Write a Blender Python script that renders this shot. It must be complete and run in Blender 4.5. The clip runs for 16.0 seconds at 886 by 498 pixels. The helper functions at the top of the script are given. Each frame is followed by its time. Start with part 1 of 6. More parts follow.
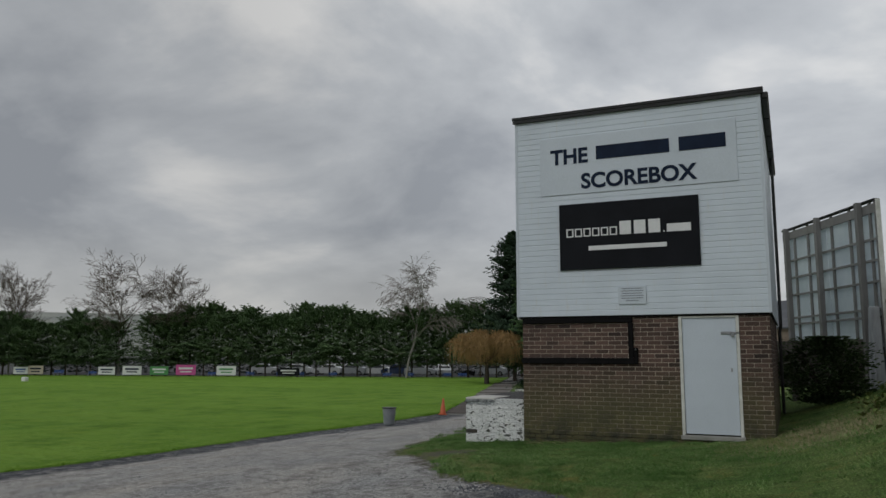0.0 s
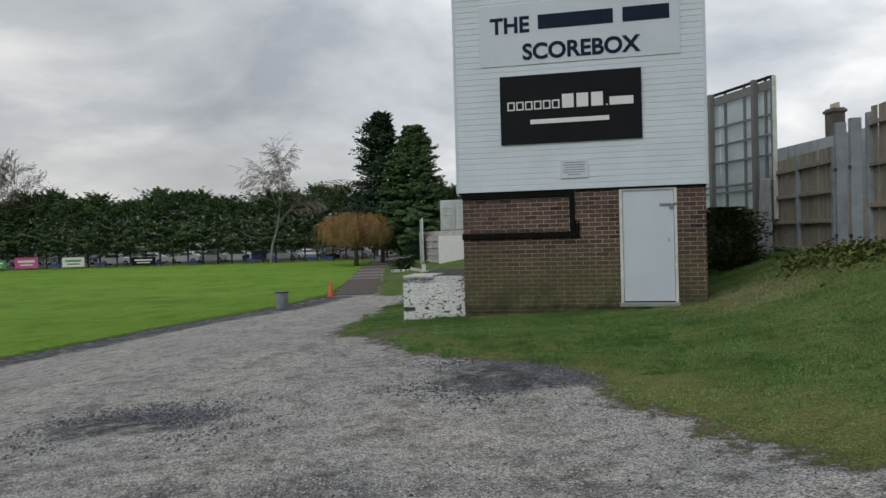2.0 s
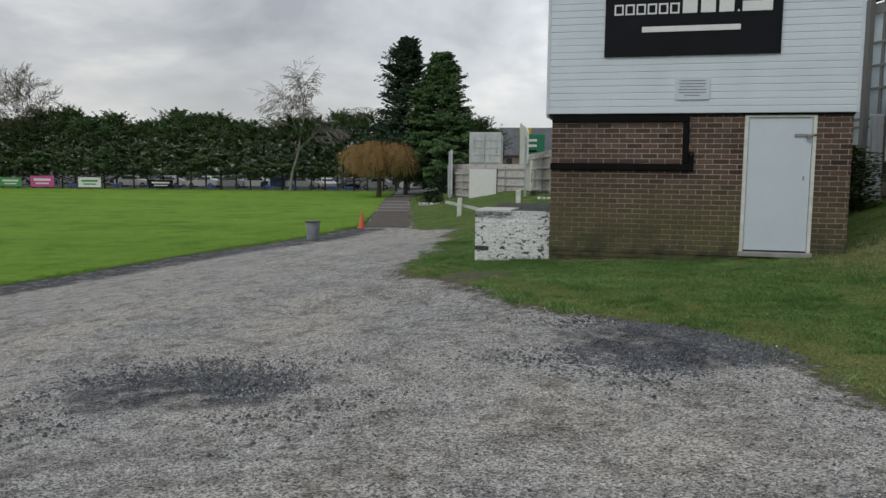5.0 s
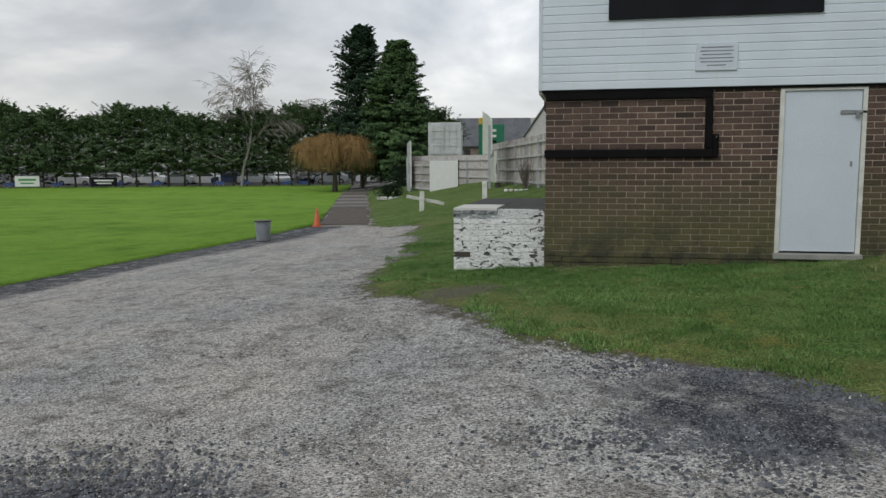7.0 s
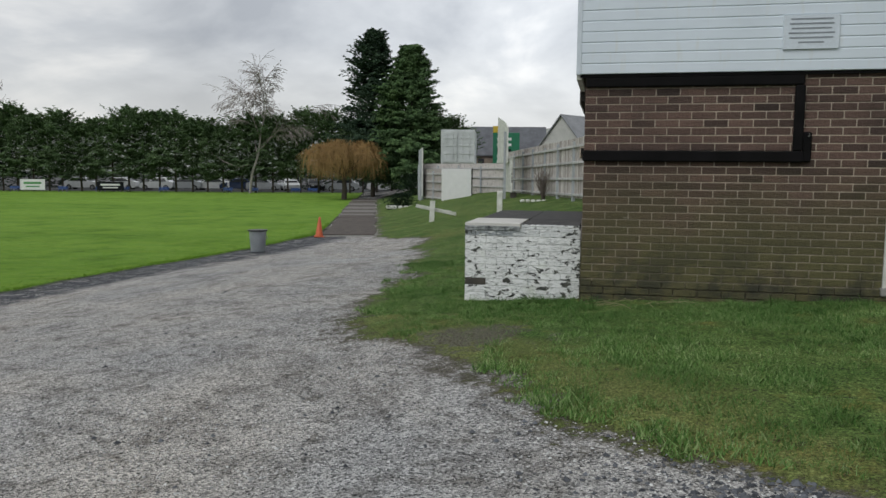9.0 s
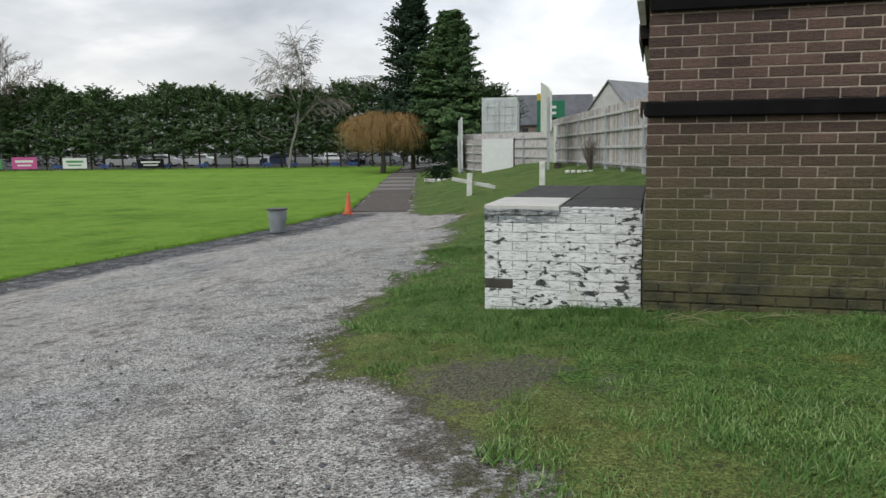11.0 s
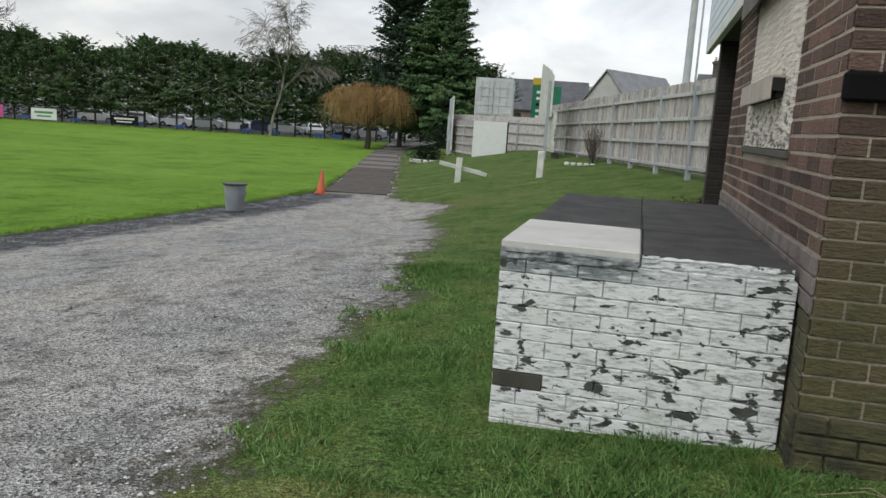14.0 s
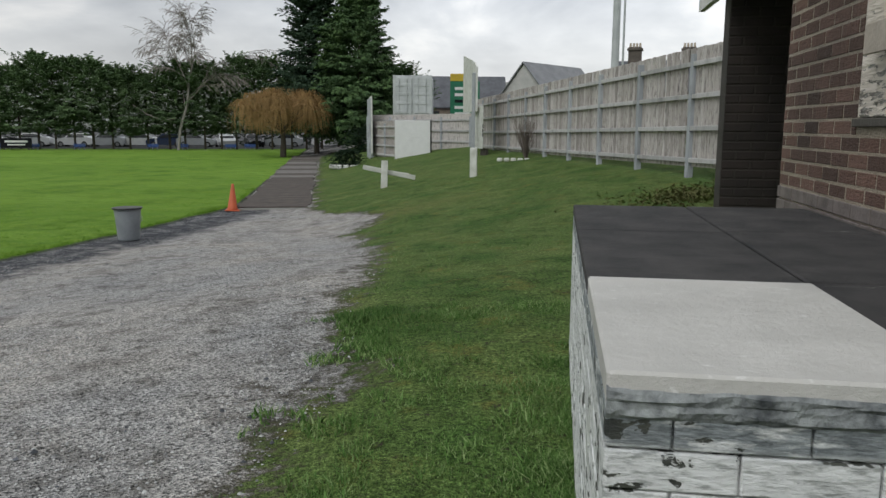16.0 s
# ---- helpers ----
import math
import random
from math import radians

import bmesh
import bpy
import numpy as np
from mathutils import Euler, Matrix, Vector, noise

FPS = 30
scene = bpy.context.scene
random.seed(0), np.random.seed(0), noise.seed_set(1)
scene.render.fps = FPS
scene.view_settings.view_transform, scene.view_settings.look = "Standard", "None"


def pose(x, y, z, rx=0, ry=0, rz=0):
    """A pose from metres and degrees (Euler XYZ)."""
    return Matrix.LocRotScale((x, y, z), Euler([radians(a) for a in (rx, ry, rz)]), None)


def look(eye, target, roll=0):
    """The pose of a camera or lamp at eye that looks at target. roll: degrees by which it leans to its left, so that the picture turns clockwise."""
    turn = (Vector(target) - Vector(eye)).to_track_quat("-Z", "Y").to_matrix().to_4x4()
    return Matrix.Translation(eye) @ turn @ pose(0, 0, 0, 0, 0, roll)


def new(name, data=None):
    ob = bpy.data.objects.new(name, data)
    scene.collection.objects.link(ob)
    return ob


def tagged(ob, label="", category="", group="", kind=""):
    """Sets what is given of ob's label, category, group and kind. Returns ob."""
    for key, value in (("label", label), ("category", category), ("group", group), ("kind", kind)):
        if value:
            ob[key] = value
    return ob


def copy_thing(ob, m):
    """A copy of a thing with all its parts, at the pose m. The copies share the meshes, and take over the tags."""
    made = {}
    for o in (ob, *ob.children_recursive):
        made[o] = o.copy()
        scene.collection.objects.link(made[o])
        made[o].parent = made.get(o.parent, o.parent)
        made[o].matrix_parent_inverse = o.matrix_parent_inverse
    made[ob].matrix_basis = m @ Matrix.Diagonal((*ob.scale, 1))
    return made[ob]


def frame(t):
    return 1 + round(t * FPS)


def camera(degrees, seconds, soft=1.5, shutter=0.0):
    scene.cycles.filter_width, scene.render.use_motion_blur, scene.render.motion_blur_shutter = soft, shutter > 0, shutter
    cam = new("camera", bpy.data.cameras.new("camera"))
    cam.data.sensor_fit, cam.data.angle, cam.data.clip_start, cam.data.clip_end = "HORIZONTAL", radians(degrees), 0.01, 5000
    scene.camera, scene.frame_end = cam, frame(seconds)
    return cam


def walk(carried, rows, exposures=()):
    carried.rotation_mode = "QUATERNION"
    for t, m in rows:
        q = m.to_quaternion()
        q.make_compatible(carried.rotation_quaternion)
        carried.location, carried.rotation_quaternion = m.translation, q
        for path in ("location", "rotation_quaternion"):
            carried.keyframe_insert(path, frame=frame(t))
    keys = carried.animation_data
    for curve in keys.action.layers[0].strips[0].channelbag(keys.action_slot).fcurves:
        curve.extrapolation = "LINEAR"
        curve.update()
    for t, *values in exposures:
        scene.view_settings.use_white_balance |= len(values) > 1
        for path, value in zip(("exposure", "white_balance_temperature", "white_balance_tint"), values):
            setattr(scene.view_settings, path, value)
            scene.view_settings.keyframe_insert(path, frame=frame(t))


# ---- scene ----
cam = camera(59.9, 16.0)
PATH = [
    (0, (4.499, -13.603, 1.315), (3.686, -11.796, 1.587), 0.1),
    (0.5, (4.147, -13.577, 1.314), (3.426, -11.717, 1.459), -0.0),
    (1, (3.739, -13.645, 1.32), (3.168, -11.73, 1.391), 0.6),
    (1.5, (3.29, -13.638, 1.305), (2.755, -11.711, 1.32), -2.3),
    (2, (2.84, -13.689, 1.256), (2.381, -11.743, 1.22), -1.6),
    (2.5, (2.459, -13.662, 1.242), (1.944, -11.73, 1.183), -2.9),
    (2.7, (2.344, -13.627, 1.225), (1.712, -11.73, 1.197), -3.5),
    (3, (2.152, -13.547, 1.212), (1.379, -11.703, 1.177), -2.3),
    (3.5, (1.865, -13.338, 1.213), (1.159, -11.47, 1.115), -2.9),
    (4, (1.658, -12.898, 1.157), (1.014, -11.011, 0.992), -1.7),
    (4.2, (1.581, -12.728, 1.139), (0.999, -10.827, 0.922), -0.3),
    (6.3, (0.889, -10.555, 1.13), (0.468, -8.607, 0.962), 0.2),
    (6.5, (0.793, -10.354, 1.092), (0.355, -8.41, 0.915), 1.0),
    (7, (0.605, -9.902, 1.114), (0.223, -7.952, 0.89), -0.3),
    (7.5, (0.486, -9.369, 1.091), (0.027, -7.425, 0.985), 0.4),
    (8, (0.355, -8.854, 1.07), (0.015, -6.884, 0.998), 2.3),
    (8.5, (0.298, -8.302, 1.04), (-0.058, -6.339, 0.903), 1.1),
    (8.7, (0.273, -8.114, 1.044), (-0.13, -6.164, 0.851), 0.7),
    (10.8, (0.08, -5.874, 0.98), (-0.356, -3.934, 0.765), 0.1),
    (11, (0.064, -5.708, 0.99), (-0.464, -3.798, 0.718), -0.6),
    (11.5, (-0.029, -5.241, 1.019), (-0.483, -3.324, 0.67), -1.3),
    (12, (-0.076, -4.752, 1.032), (-0.501, -2.815, 0.77), -0.8),
    (12.5, (-0.261, -4.317, 1.016), (-0.755, -2.397, 0.753), 0.6),
    (13, (-0.366, -3.941, 1.025), (-0.804, -2.009, 0.753), 0.4),
    (13.5, (-0.488, -3.498, 1.025), (-1.05, -1.595, 0.771), 0.8),
    (14, (-0.675, -3.073, 0.99), (-1.151, -1.158, 0.667), 3.7),
    (14.5, (-0.836, -2.543, 0.955), (-1.23, -0.635, 0.506), 2.6),
    (15, (-1.058, -2.068, 0.972), (-1.436, -0.139, 0.602), 2.1),
    (15.5, (-1.184, -1.578, 0.92), (-1.525, 0.368, 0.612), 0.0),
    (16, (-1.322, -1.081, 0.916), (-1.61, 0.873, 0.602), 0.3),
]
walk(cam, [(t, look(eye, target, roll)) for t, eye, target, roll in PATH],
     [(0, -0.76), (0.5, -0.42), (1, -0.26), (2, -0.3), (3.5, -0.38), (4, -0.35), (7, -0.12), (8.5, -0.12), (11, 0.22), (12, 0.27), (12.5, 0.2), (13.5, 0.17), (14, 0.15), (14.5, 0.45), (15, 0.12), (15.5, -0.02), (16, -0.1)])

# ---- world, sun and exposure ----
SUN_ELEV, SUN_AZ = 48.0, 205.0   # degrees; azimuth clockwise from +y
world = bpy.data.worlds.new("sky")
scene.world = world
world.use_nodes = True
wn, wl = world.node_tree.nodes, world.node_tree.links
wn.clear()
w_out = wn.new("ShaderNodeOutputWorld")
w_bg = wn.new("ShaderNodeBackground")
w_sky = wn.new("ShaderNodeTexSky")
w_sky.sky_type = "NISHITA"
w_sky.sun_disc = False
w_sky.sun_elevation = radians(SUN_ELEV)
w_sky.sun_rotation = radians(SUN_AZ)
w_sky.dust_density = 4.0
w_scale = wn.new("ShaderNodeMix")
w_scale.data_type, w_scale.blend_type = "RGBA", "MULTIPLY"
w_scale.inputs[0].default_value = 1.0
wl.new(w_sky.outputs[0], w_scale.inputs[6])
w_scale.inputs[7].default_value = (0.10, 0.10, 0.10, 1)
# cloud deck: direction projected on a flat layer, two octaves of noise
w_co = wn.new("ShaderNodeTexCoord")
w_sep = wn.new("ShaderNodeSeparateXYZ")
wl.new(w_co.outputs["Generated"], w_sep.inputs[0])


def w_math(op, a, b):
    n = wn.new("ShaderNodeMath")
    n.operation = op
    for i, v in enumerate((a, b)):
        if isinstance(v, (int, float)):
            n.inputs[i].default_value = v
        else:
            wl.new(v, n.inputs[i])
    return n.outputs[0]


w_up = w_math("ADD", w_math("MAXIMUM", w_sep.outputs[2], 0.0), 0.38)
w_xy = wn.new("ShaderNodeCombineXYZ")
wl.new(w_math("DIVIDE", w_sep.outputs[0], w_up), w_xy.inputs[0])
wl.new(w_math("DIVIDE", w_sep.outputs[1], w_up), w_xy.inputs[1])
w_n1 = wn.new("ShaderNodeTexNoise")
w_n1.inputs["Scale"].default_value = 1.7
w_n1.inputs["Detail"].default_value = 8.0
w_n1.inputs["Roughness"].default_value = 0.53
w_n1.inputs["Distortion"].default_value = 0.25
wl.new(w_xy.outputs[0], w_n1.inputs["Vector"])
w_ramp = wn.new("ShaderNodeValToRGB")
els = w_ramp.color_ramp.elements
els[0].position, els[0].color = 0.36, (1.03, 1.03, 1.02, 1)
els[1].position, els[1].color = 0.62, (0.46, 0.49, 0.535, 1)
e = els.new(0.47)
e.color = (0.70, 0.73, 0.765, 1)
wl.new(w_n1.outputs[0], w_ramp.inputs[0])
# paler band low over the horizon
w_low = wn.new("ShaderNodeMapRange")
w_low.inputs[1].default_value, w_low.inputs[2].default_value = 0.05, 0.16
w_low.inputs[3].default_value, w_low.inputs[4].default_value = 0.5, 0.0
wl.new(w_sep.outputs[2], w_low.inputs[0])
w_hor = wn.new("ShaderNodeMix")
w_hor.data_type = "RGBA"
wl.new(w_low.outputs[0], w_hor.inputs[0])
wl.new(w_ramp.outputs[0], w_hor.inputs[6])
w_hor.inputs[7].default_value = (0.87, 0.87, 0.83, 1)
w_mix = wn.new("ShaderNodeMix")
w_mix.data_type = "RGBA"
w_mix.inputs[0].default_value = 0.93
wl.new(w_scale.outputs[2], w_mix.inputs[6])
wl.new(w_hor.outputs[2], w_mix.inputs[7])
wl.new(w_mix.outputs[2], w_bg.inputs[0])
# the deck is thinner, and so brighter, over one broad quarter of the sky
w_dot = wn.new("ShaderNodeVectorMath")
w_dot.operation = "DOT_PRODUCT"
wl.new(w_co.outputs["Generated"], w_dot.inputs[0])
w_dot.inputs[1].default_value = (0.10, 0.87, 0.48)
w_thin = wn.new("ShaderNodeMapRange")
w_thin.interpolation_type = "SMOOTHSTEP"
w_thin.inputs[1].default_value, w_thin.inputs[2].default_value = 0.72, 1.0
w_thin.inputs[3].default_value, w_thin.inputs[4].default_value = 0.95, 1.36
wl.new(w_dot.outputs["Value"], w_thin.inputs[0])
wl.new(w_thin.outputs[0], w_bg.inputs[1])
wl.new(w_bg.outputs[0], w_out.inputs[0])

sun = new("sun", bpy.data.lights.new("sun", "SUN"))
sun.data.energy = 1.4
sun.data.angle = radians(35)
sun.data.color = (0.96, 1.0, 0.98)
az, el = radians(SUN_AZ), radians(SUN_ELEV)
sun.matrix_world = look((0, 0, 40), (-math.sin(az) * math.cos(el), -math.cos(az) * math.cos(el), 40 - math.sin(el)))

# ---- materials ----


class Mat:
    """A node material under construction."""

    def __init__(self, name, rough=0.8, metal=0.0, spec=0.5):
        self.m = bpy.data.materials.new(name)
        self.m.use_nodes = True
        self.n, self.l = self.m.node_tree.nodes, self.m.node_tree.links
        self.b = self.n["Principled BSDF"]
        self.b.inputs["Roughness"].default_value = rough
        self.b.inputs["Metallic"].default_value = metal
        self.b.inputs["Specular IOR Level"].default_value = spec
        co = self.n.new("ShaderNodeNewGeometry")
        self.pos = co.outputs["Position"]
        self.island = co.outputs["Random Per Island"]

    def put(self, v, socket):
        if isinstance(v, (int, float, tuple)):
            socket.default_value = (*v, 1) if isinstance(v, tuple) and len(v) == 3 and len(socket.default_value) == 4 else v
        else:
            self.l.new(v, socket)

    def scaled(self, sx, sy, sz):
        n = self.n.new("ShaderNodeVectorMath")
        n.operation = "MULTIPLY"
        self.l.new(self.pos, n.inputs[0])
        n.inputs[1].default_value = (sx, sy, sz)
        return n.outputs[0]

    def noise(self, scale, detail=3.0, rough=0.55, vec=None, lo=0.3, hi=0.7, dist=0.0):
        n = self.n.new("ShaderNodeTexNoise")
        n.inputs["Scale"].default_value, n.inputs["Detail"].default_value = scale, detail
        n.inputs["Roughness"].default_value, n.inputs["Distortion"].default_value = rough, dist
        self.l.new(vec or self.pos, n.inputs["Vector"])
        return self.range(n.outputs[0], lo, hi)

    def voronoi(self, scale, vec=None, feature="F1", out=0):
        n = self.n.new("ShaderNodeTexVoronoi")
        n.feature = feature
        n.inputs["Scale"].default_value = scale
        self.l.new(vec or self.pos, n.inputs["Vector"])
        return n.outputs[out]

    def range(self, v, a, b, c=0.0, d=1.0):
        n = self.n.new("ShaderNodeMapRange")
        n.inputs[1].default_value, n.inputs[2].default_value = a, b
        n.inputs[3].default_value, n.inputs[4].default_value = c, d
        self.l.new(v, n.inputs[0])
        return n.outputs[0]

    def math(self, op, a, b=0.0):
        n = self.n.new("ShaderNodeMath")
        n.operation = op
        self.put(a, n.inputs[0])
        self.put(b, n.inputs[1])
        return n.outputs[0]

    def mix(self, f, a, b, blend="MIX"):
        n = self.n.new("ShaderNodeMix")
        n.data_type, n.blend_type = "RGBA", blend
        self.put(f, n.inputs[0])
        self.put(a, n.inputs[6])
        self.put(b, n.inputs[7])
        return n.outputs[2]

    def ramp(self, v, stops):
        n = self.n.new("ShaderNodeValToRGB")
        r = n.color_ramp.elements
        r[0].position, r[0].color = stops[0][0], (*stops[0][1], 1)
        r[1].position, r[1].color = stops[-1][0], (*stops[-1][1], 1)
        for p, c in stops[1:-1]:
            k = r.new(p)
            k.color = (*c, 1)
        self.l.new(v, n.inputs[0])
        return n.outputs[0]

    def objrand(self):
        return self.n.new("ShaderNodeObjectInfo").outputs["Random"]

    def attr(self, name):
        n = self.n.new("ShaderNodeAttribute")
        n.attribute_name = name
        return n.outputs["Fac"]

    def axis(self, i):
        n = self.n.new("ShaderNodeSeparateXYZ")
        self.l.new(self.pos, n.inputs[0])
        return n.outputs[i]

    def color(self, c):
        self.put(c, self.b.inputs["Base Color"])
        return self

    def rough(self, v):
        self.put(v, self.b.inputs["Roughness"])
        return self

    def bump(self, h, strength=0.4, dist=0.01):
        n = self.n.new("ShaderNodeBump")
        n.inputs["Strength"].default_value, n.inputs["Distance"].default_value = strength, dist
        self.l.new(h, n.inputs["Height"])
        self.l.new(n.outputs[0], self.b.inputs["Normal"])
        return self


def varied(name, base, dark, scale=6.0, rough=0.8, metal=0.0, bump=0.3, grain=60.0, spec=0.5):
    """Two-scale mottling of one colour, with fine relief."""
    k = Mat(name, rough, metal, spec)
    c = k.mix(k.noise(scale), dark, base)
    c = k.mix(k.noise(grain, lo=0.2, hi=0.8), k.mix(1.0, c, (0.82, 0.82, 0.82), "MULTIPLY"), c)
    k.color(c).bump(k.noise(grain), bump, 0.004)
    return k.m


def brick_material(name, single, base_a, base_b, algae=0.0, paint=False):
    k = Mat(name, 0.88)
    r = k.objrand() if single else k.island
    c = k.ramp(r, [(0.0, tuple(v * 0.85 for v in base_a)), (0.35, base_b), (0.75, tuple(v * 1.4 for v in base_b)), (1.0, tuple(v * 0.5 for v in base_a))])
    c = k.mix(k.noise(90, lo=0.25, hi=0.75), k.mix(1.0, c, (0.72, 0.7, 0.68), "MULTIPLY"), c)
    c = k.mix(k.noise(1.1, 5, 0.6, lo=0.38, hi=0.68), k.mix(1.0, c, (1.15, 1.12, 1.1), "MULTIPLY"), k.mix(1.0, c, (0.66, 0.67, 0.68), "MULTIPLY"))
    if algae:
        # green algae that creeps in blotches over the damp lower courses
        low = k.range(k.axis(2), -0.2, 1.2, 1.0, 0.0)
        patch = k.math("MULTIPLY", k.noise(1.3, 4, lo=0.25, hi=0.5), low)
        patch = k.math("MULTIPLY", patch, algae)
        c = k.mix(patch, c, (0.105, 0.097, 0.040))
        # white salt bloom in small scraped streaks
        salt = k.noise(7, 4, vec=k.scaled(0.5, 0.5, 3.0), lo=0.70, hi=0.76)
        c = k.mix(k.math("MULTIPLY", salt, 0.35), c, (0.4, 0.37, 0.33))
    if paint:
        # flaking white masonry paint over dark brick
        n1 = k.noise(12.0, 6, 0.6, vec=k.scaled(0.8, 0.8, 1.7), lo=0.0, hi=1.0, dist=0.35)
        n2 = k.noise(1.6, 2, lo=0.3, hi=0.7)
        corner = k.range(k.axis(0), -0.32, -0.02, 0.0, 0.075)
        bare = k.range(k.math("ADD", k.math("ADD", n1, corner), k.math("MULTIPLY", n2, 0.10)), 0.640, 0.655)
        wash = k.mix(k.noise(3.5, 4), (0.72, 0.725, 0.72), (0.85, 0.855, 0.85))
        wash = k.mix(k.noise(26, 6, 0.68, vec=k.scaled(0.7, 0.7, 3.2), lo=0.50, hi=0.64), wash, (0.36, 0.37, 0.36))
        wash = k.mix(k.noise(2.2, 4, lo=0.60, hi=0.82), wash, (0.55, 0.58, 0.48))
        under = k.mix(k.noise(9), (0.022, 0.025, 0.024), (0.085, 0.088, 0.07))
        # grey lichen streaks under the capping slabs
        cap = k.math("MULTIPLY", k.range(k.axis(2), 0.362, 0.385), k.noise(9, 6, 0.7, vec=k.scaled(1, 1, 4), lo=0.36, hi=0.50))
        cap = k.math("MULTIPLY", cap, k.range(k.axis(0), -0.72, -0.55, 0.95, 0.25))
        wash = k.mix(cap, wash, k.mix(k.noise(40, 5, 0.7, vec=k.scaled(0.5, 0.5, 3), lo=0.4, hi=0.6), (0.10, 0.115, 0.125), (0.30, 0.33, 0.345)))
        c = k.mix(bare, wash, under)
        crack = k.noise(20, 7, 0.75, vec=k.scaled(0.4, 0.4, 3.6), lo=0.47, hi=0.53)
        c = k.mix(k.math("MULTIPLY", k.range(k.math("ABSOLUTE", k.math("SUBTRACT", crack, 0.5)), 0.0, 0.16, 1.0, 0.0), 0.32), c, (0.20, 0.205, 0.20))
        k.bump(k.math("ADD", k.math("MULTIPLY", k.range(bare, 0, 1, 1, 0), 0.6), k.math("ADD", k.math("MULTIPLY", crack, 0.12), k.math("MULTIPLY", k.noise(48, 6, 0.7, vec=k.scaled(0.8, 0.8, 2.0)), 0.45))), 0.8, 0.007)
        k.rough(0.6)
    else:
        drag = k.noise(30, 5, 0.65, vec=k.scaled(0.7, 0.7, 3.5), lo=0.3, hi=0.7)
        c = k.mix(drag, k.mix(1.0, c, (0.74, 0.74, 0.75), "MULTIPLY"), k.mix(1.0, c, (1.16, 1.14, 1.12), "MULTIPLY"))
        if algae:
            # black damp and lichen blotches near the ground
            damp = k.math("MULTIPLY", k.noise(2.2, 7, 0.72, lo=0.46, hi=0.58), k.range(k.axis(2), -0.2, 0.55, 0.85, 0.0))
            c = k.mix(damp, c, (0.022, 0.024, 0.018))
        k.bump(k.math("ADD", k.noise(45, 5), drag), 0.8, 0.006)
    k.color(c)
    return k.m


M = {}
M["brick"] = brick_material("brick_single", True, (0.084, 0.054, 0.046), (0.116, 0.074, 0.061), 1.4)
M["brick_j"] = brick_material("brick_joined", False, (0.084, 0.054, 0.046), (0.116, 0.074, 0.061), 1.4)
M["brick_side"] = brick_material("brick_red", True, (0.112, 0.066, 0.053), (0.152, 0.089, 0.071))
M["brick_side_j"] = brick_material("brick_red_joined", False, (0.112, 0.066, 0.053), (0.152, 0.089, 0.071))
M["brick_white"] = brick_material("brick_painted", True, (0.1, 0.1, 0.1), (0.1, 0.1, 0.1), 0.0, True)
# porch brick and mortar: the deep recess's shade is put into these near-black colours
M["brick_dark"] = varied("brick_porch_shaded", (0.036, 0.026, 0.022), (0.018, 0.014, 0.012), 4)
M["mortar_dark"] = varied("mortar_porch_shaded", (0.055, 0.046, 0.038), (0.03, 0.026, 0.022), 4)
M["brick_base"] = brick_material("brick_base", False, (0.055, 0.052, 0.040), (0.085, 0.08, 0.055), 0.9)
M["mortar"] = brick_material("mortar", True, (0.33, 0.285, 0.235), (0.40, 0.35, 0.29), 0.55)
M["brick_grey"] = varied("grey_brick", (0.235, 0.20, 0.185), (0.12, 0.10, 0.092), 7, 0.9, bump=0.5)
M["brick_bare"] = varied("bare_dark_brick", (0.075, 0.065, 0.05), (0.04, 0.038, 0.034), 8)
M["mortar_white"] = brick_material("mortar_painted", True, (0.1, 0.1, 0.1), (0.1, 0.1, 0.1), 0.0, True)


def plank_white():
    k = Mat("white_upvc", 0.42)
    c = k.mix(k.noise(1.2, 4), (0.55, 0.605, 0.665), (0.63, 0.69, 0.755))
    c = k.mix(k.noise(16, 5, vec=k.scaled(1.0, 1.0, 0.16), lo=0.58, hi=0.8), c, (0.58, 0.60, 0.60))
    c = k.mix(k.math("MULTIPLY", k.objrand(), 0.12), c, (0.6, 0.63, 0.66))
    k.color(c).bump(k.noise(8, 3), 0.08, 0.01)
    return k.m


M["plank"] = plank_white()
M["white_panel"] = varied("white_sheet", (0.62, 0.675, 0.735), (0.56, 0.615, 0.675), 1.2, 0.4, bump=0.03)
M["white_door"] = varied("white_gloss_door", (0.63, 0.69, 0.765), (0.575, 0.63, 0.70), 1.5, 0.35, bump=0.05)
M["white_paint"] = varied("white_timber_paint", (0.76, 0.76, 0.73), (0.55, 0.55, 0.5), 5, 0.55)
M["black_paint"] = varied("black_bitumen", (0.008, 0.007, 0.008), (0.003, 0.003, 0.003), 5, 0.85, spec=0.15)
M["roof_felt"] = varied("black_felt", (0.03, 0.03, 0.032), (0.015, 0.015, 0.015), 5, 0.8)
M["sign_black"] = varied("sign_black", (0.013, 0.014, 0.018), (0.009, 0.010, 0.013), 2, 0.7, bump=0.02, spec=0.12)
M["navy"] = varied("navy_letter", (0.014, 0.024, 0.050), (0.010, 0.016, 0.036), 4, 0.7, bump=0.02, spec=0.12)
M["sign_white"] = varied("sign_white", (0.78, 0.78, 0.78), (0.72, 0.72, 0.72), 4, 0.45, bump=0.02)
M["steel"] = varied("galvanised_steel", (0.42, 0.43, 0.44), (0.25, 0.25, 0.26), 12, 0.4, 0.9)
M["plastic_black"] = varied("black_plastic", (0.02, 0.02, 0.02), (0.012, 0.012, 0.012), 8, 0.45)
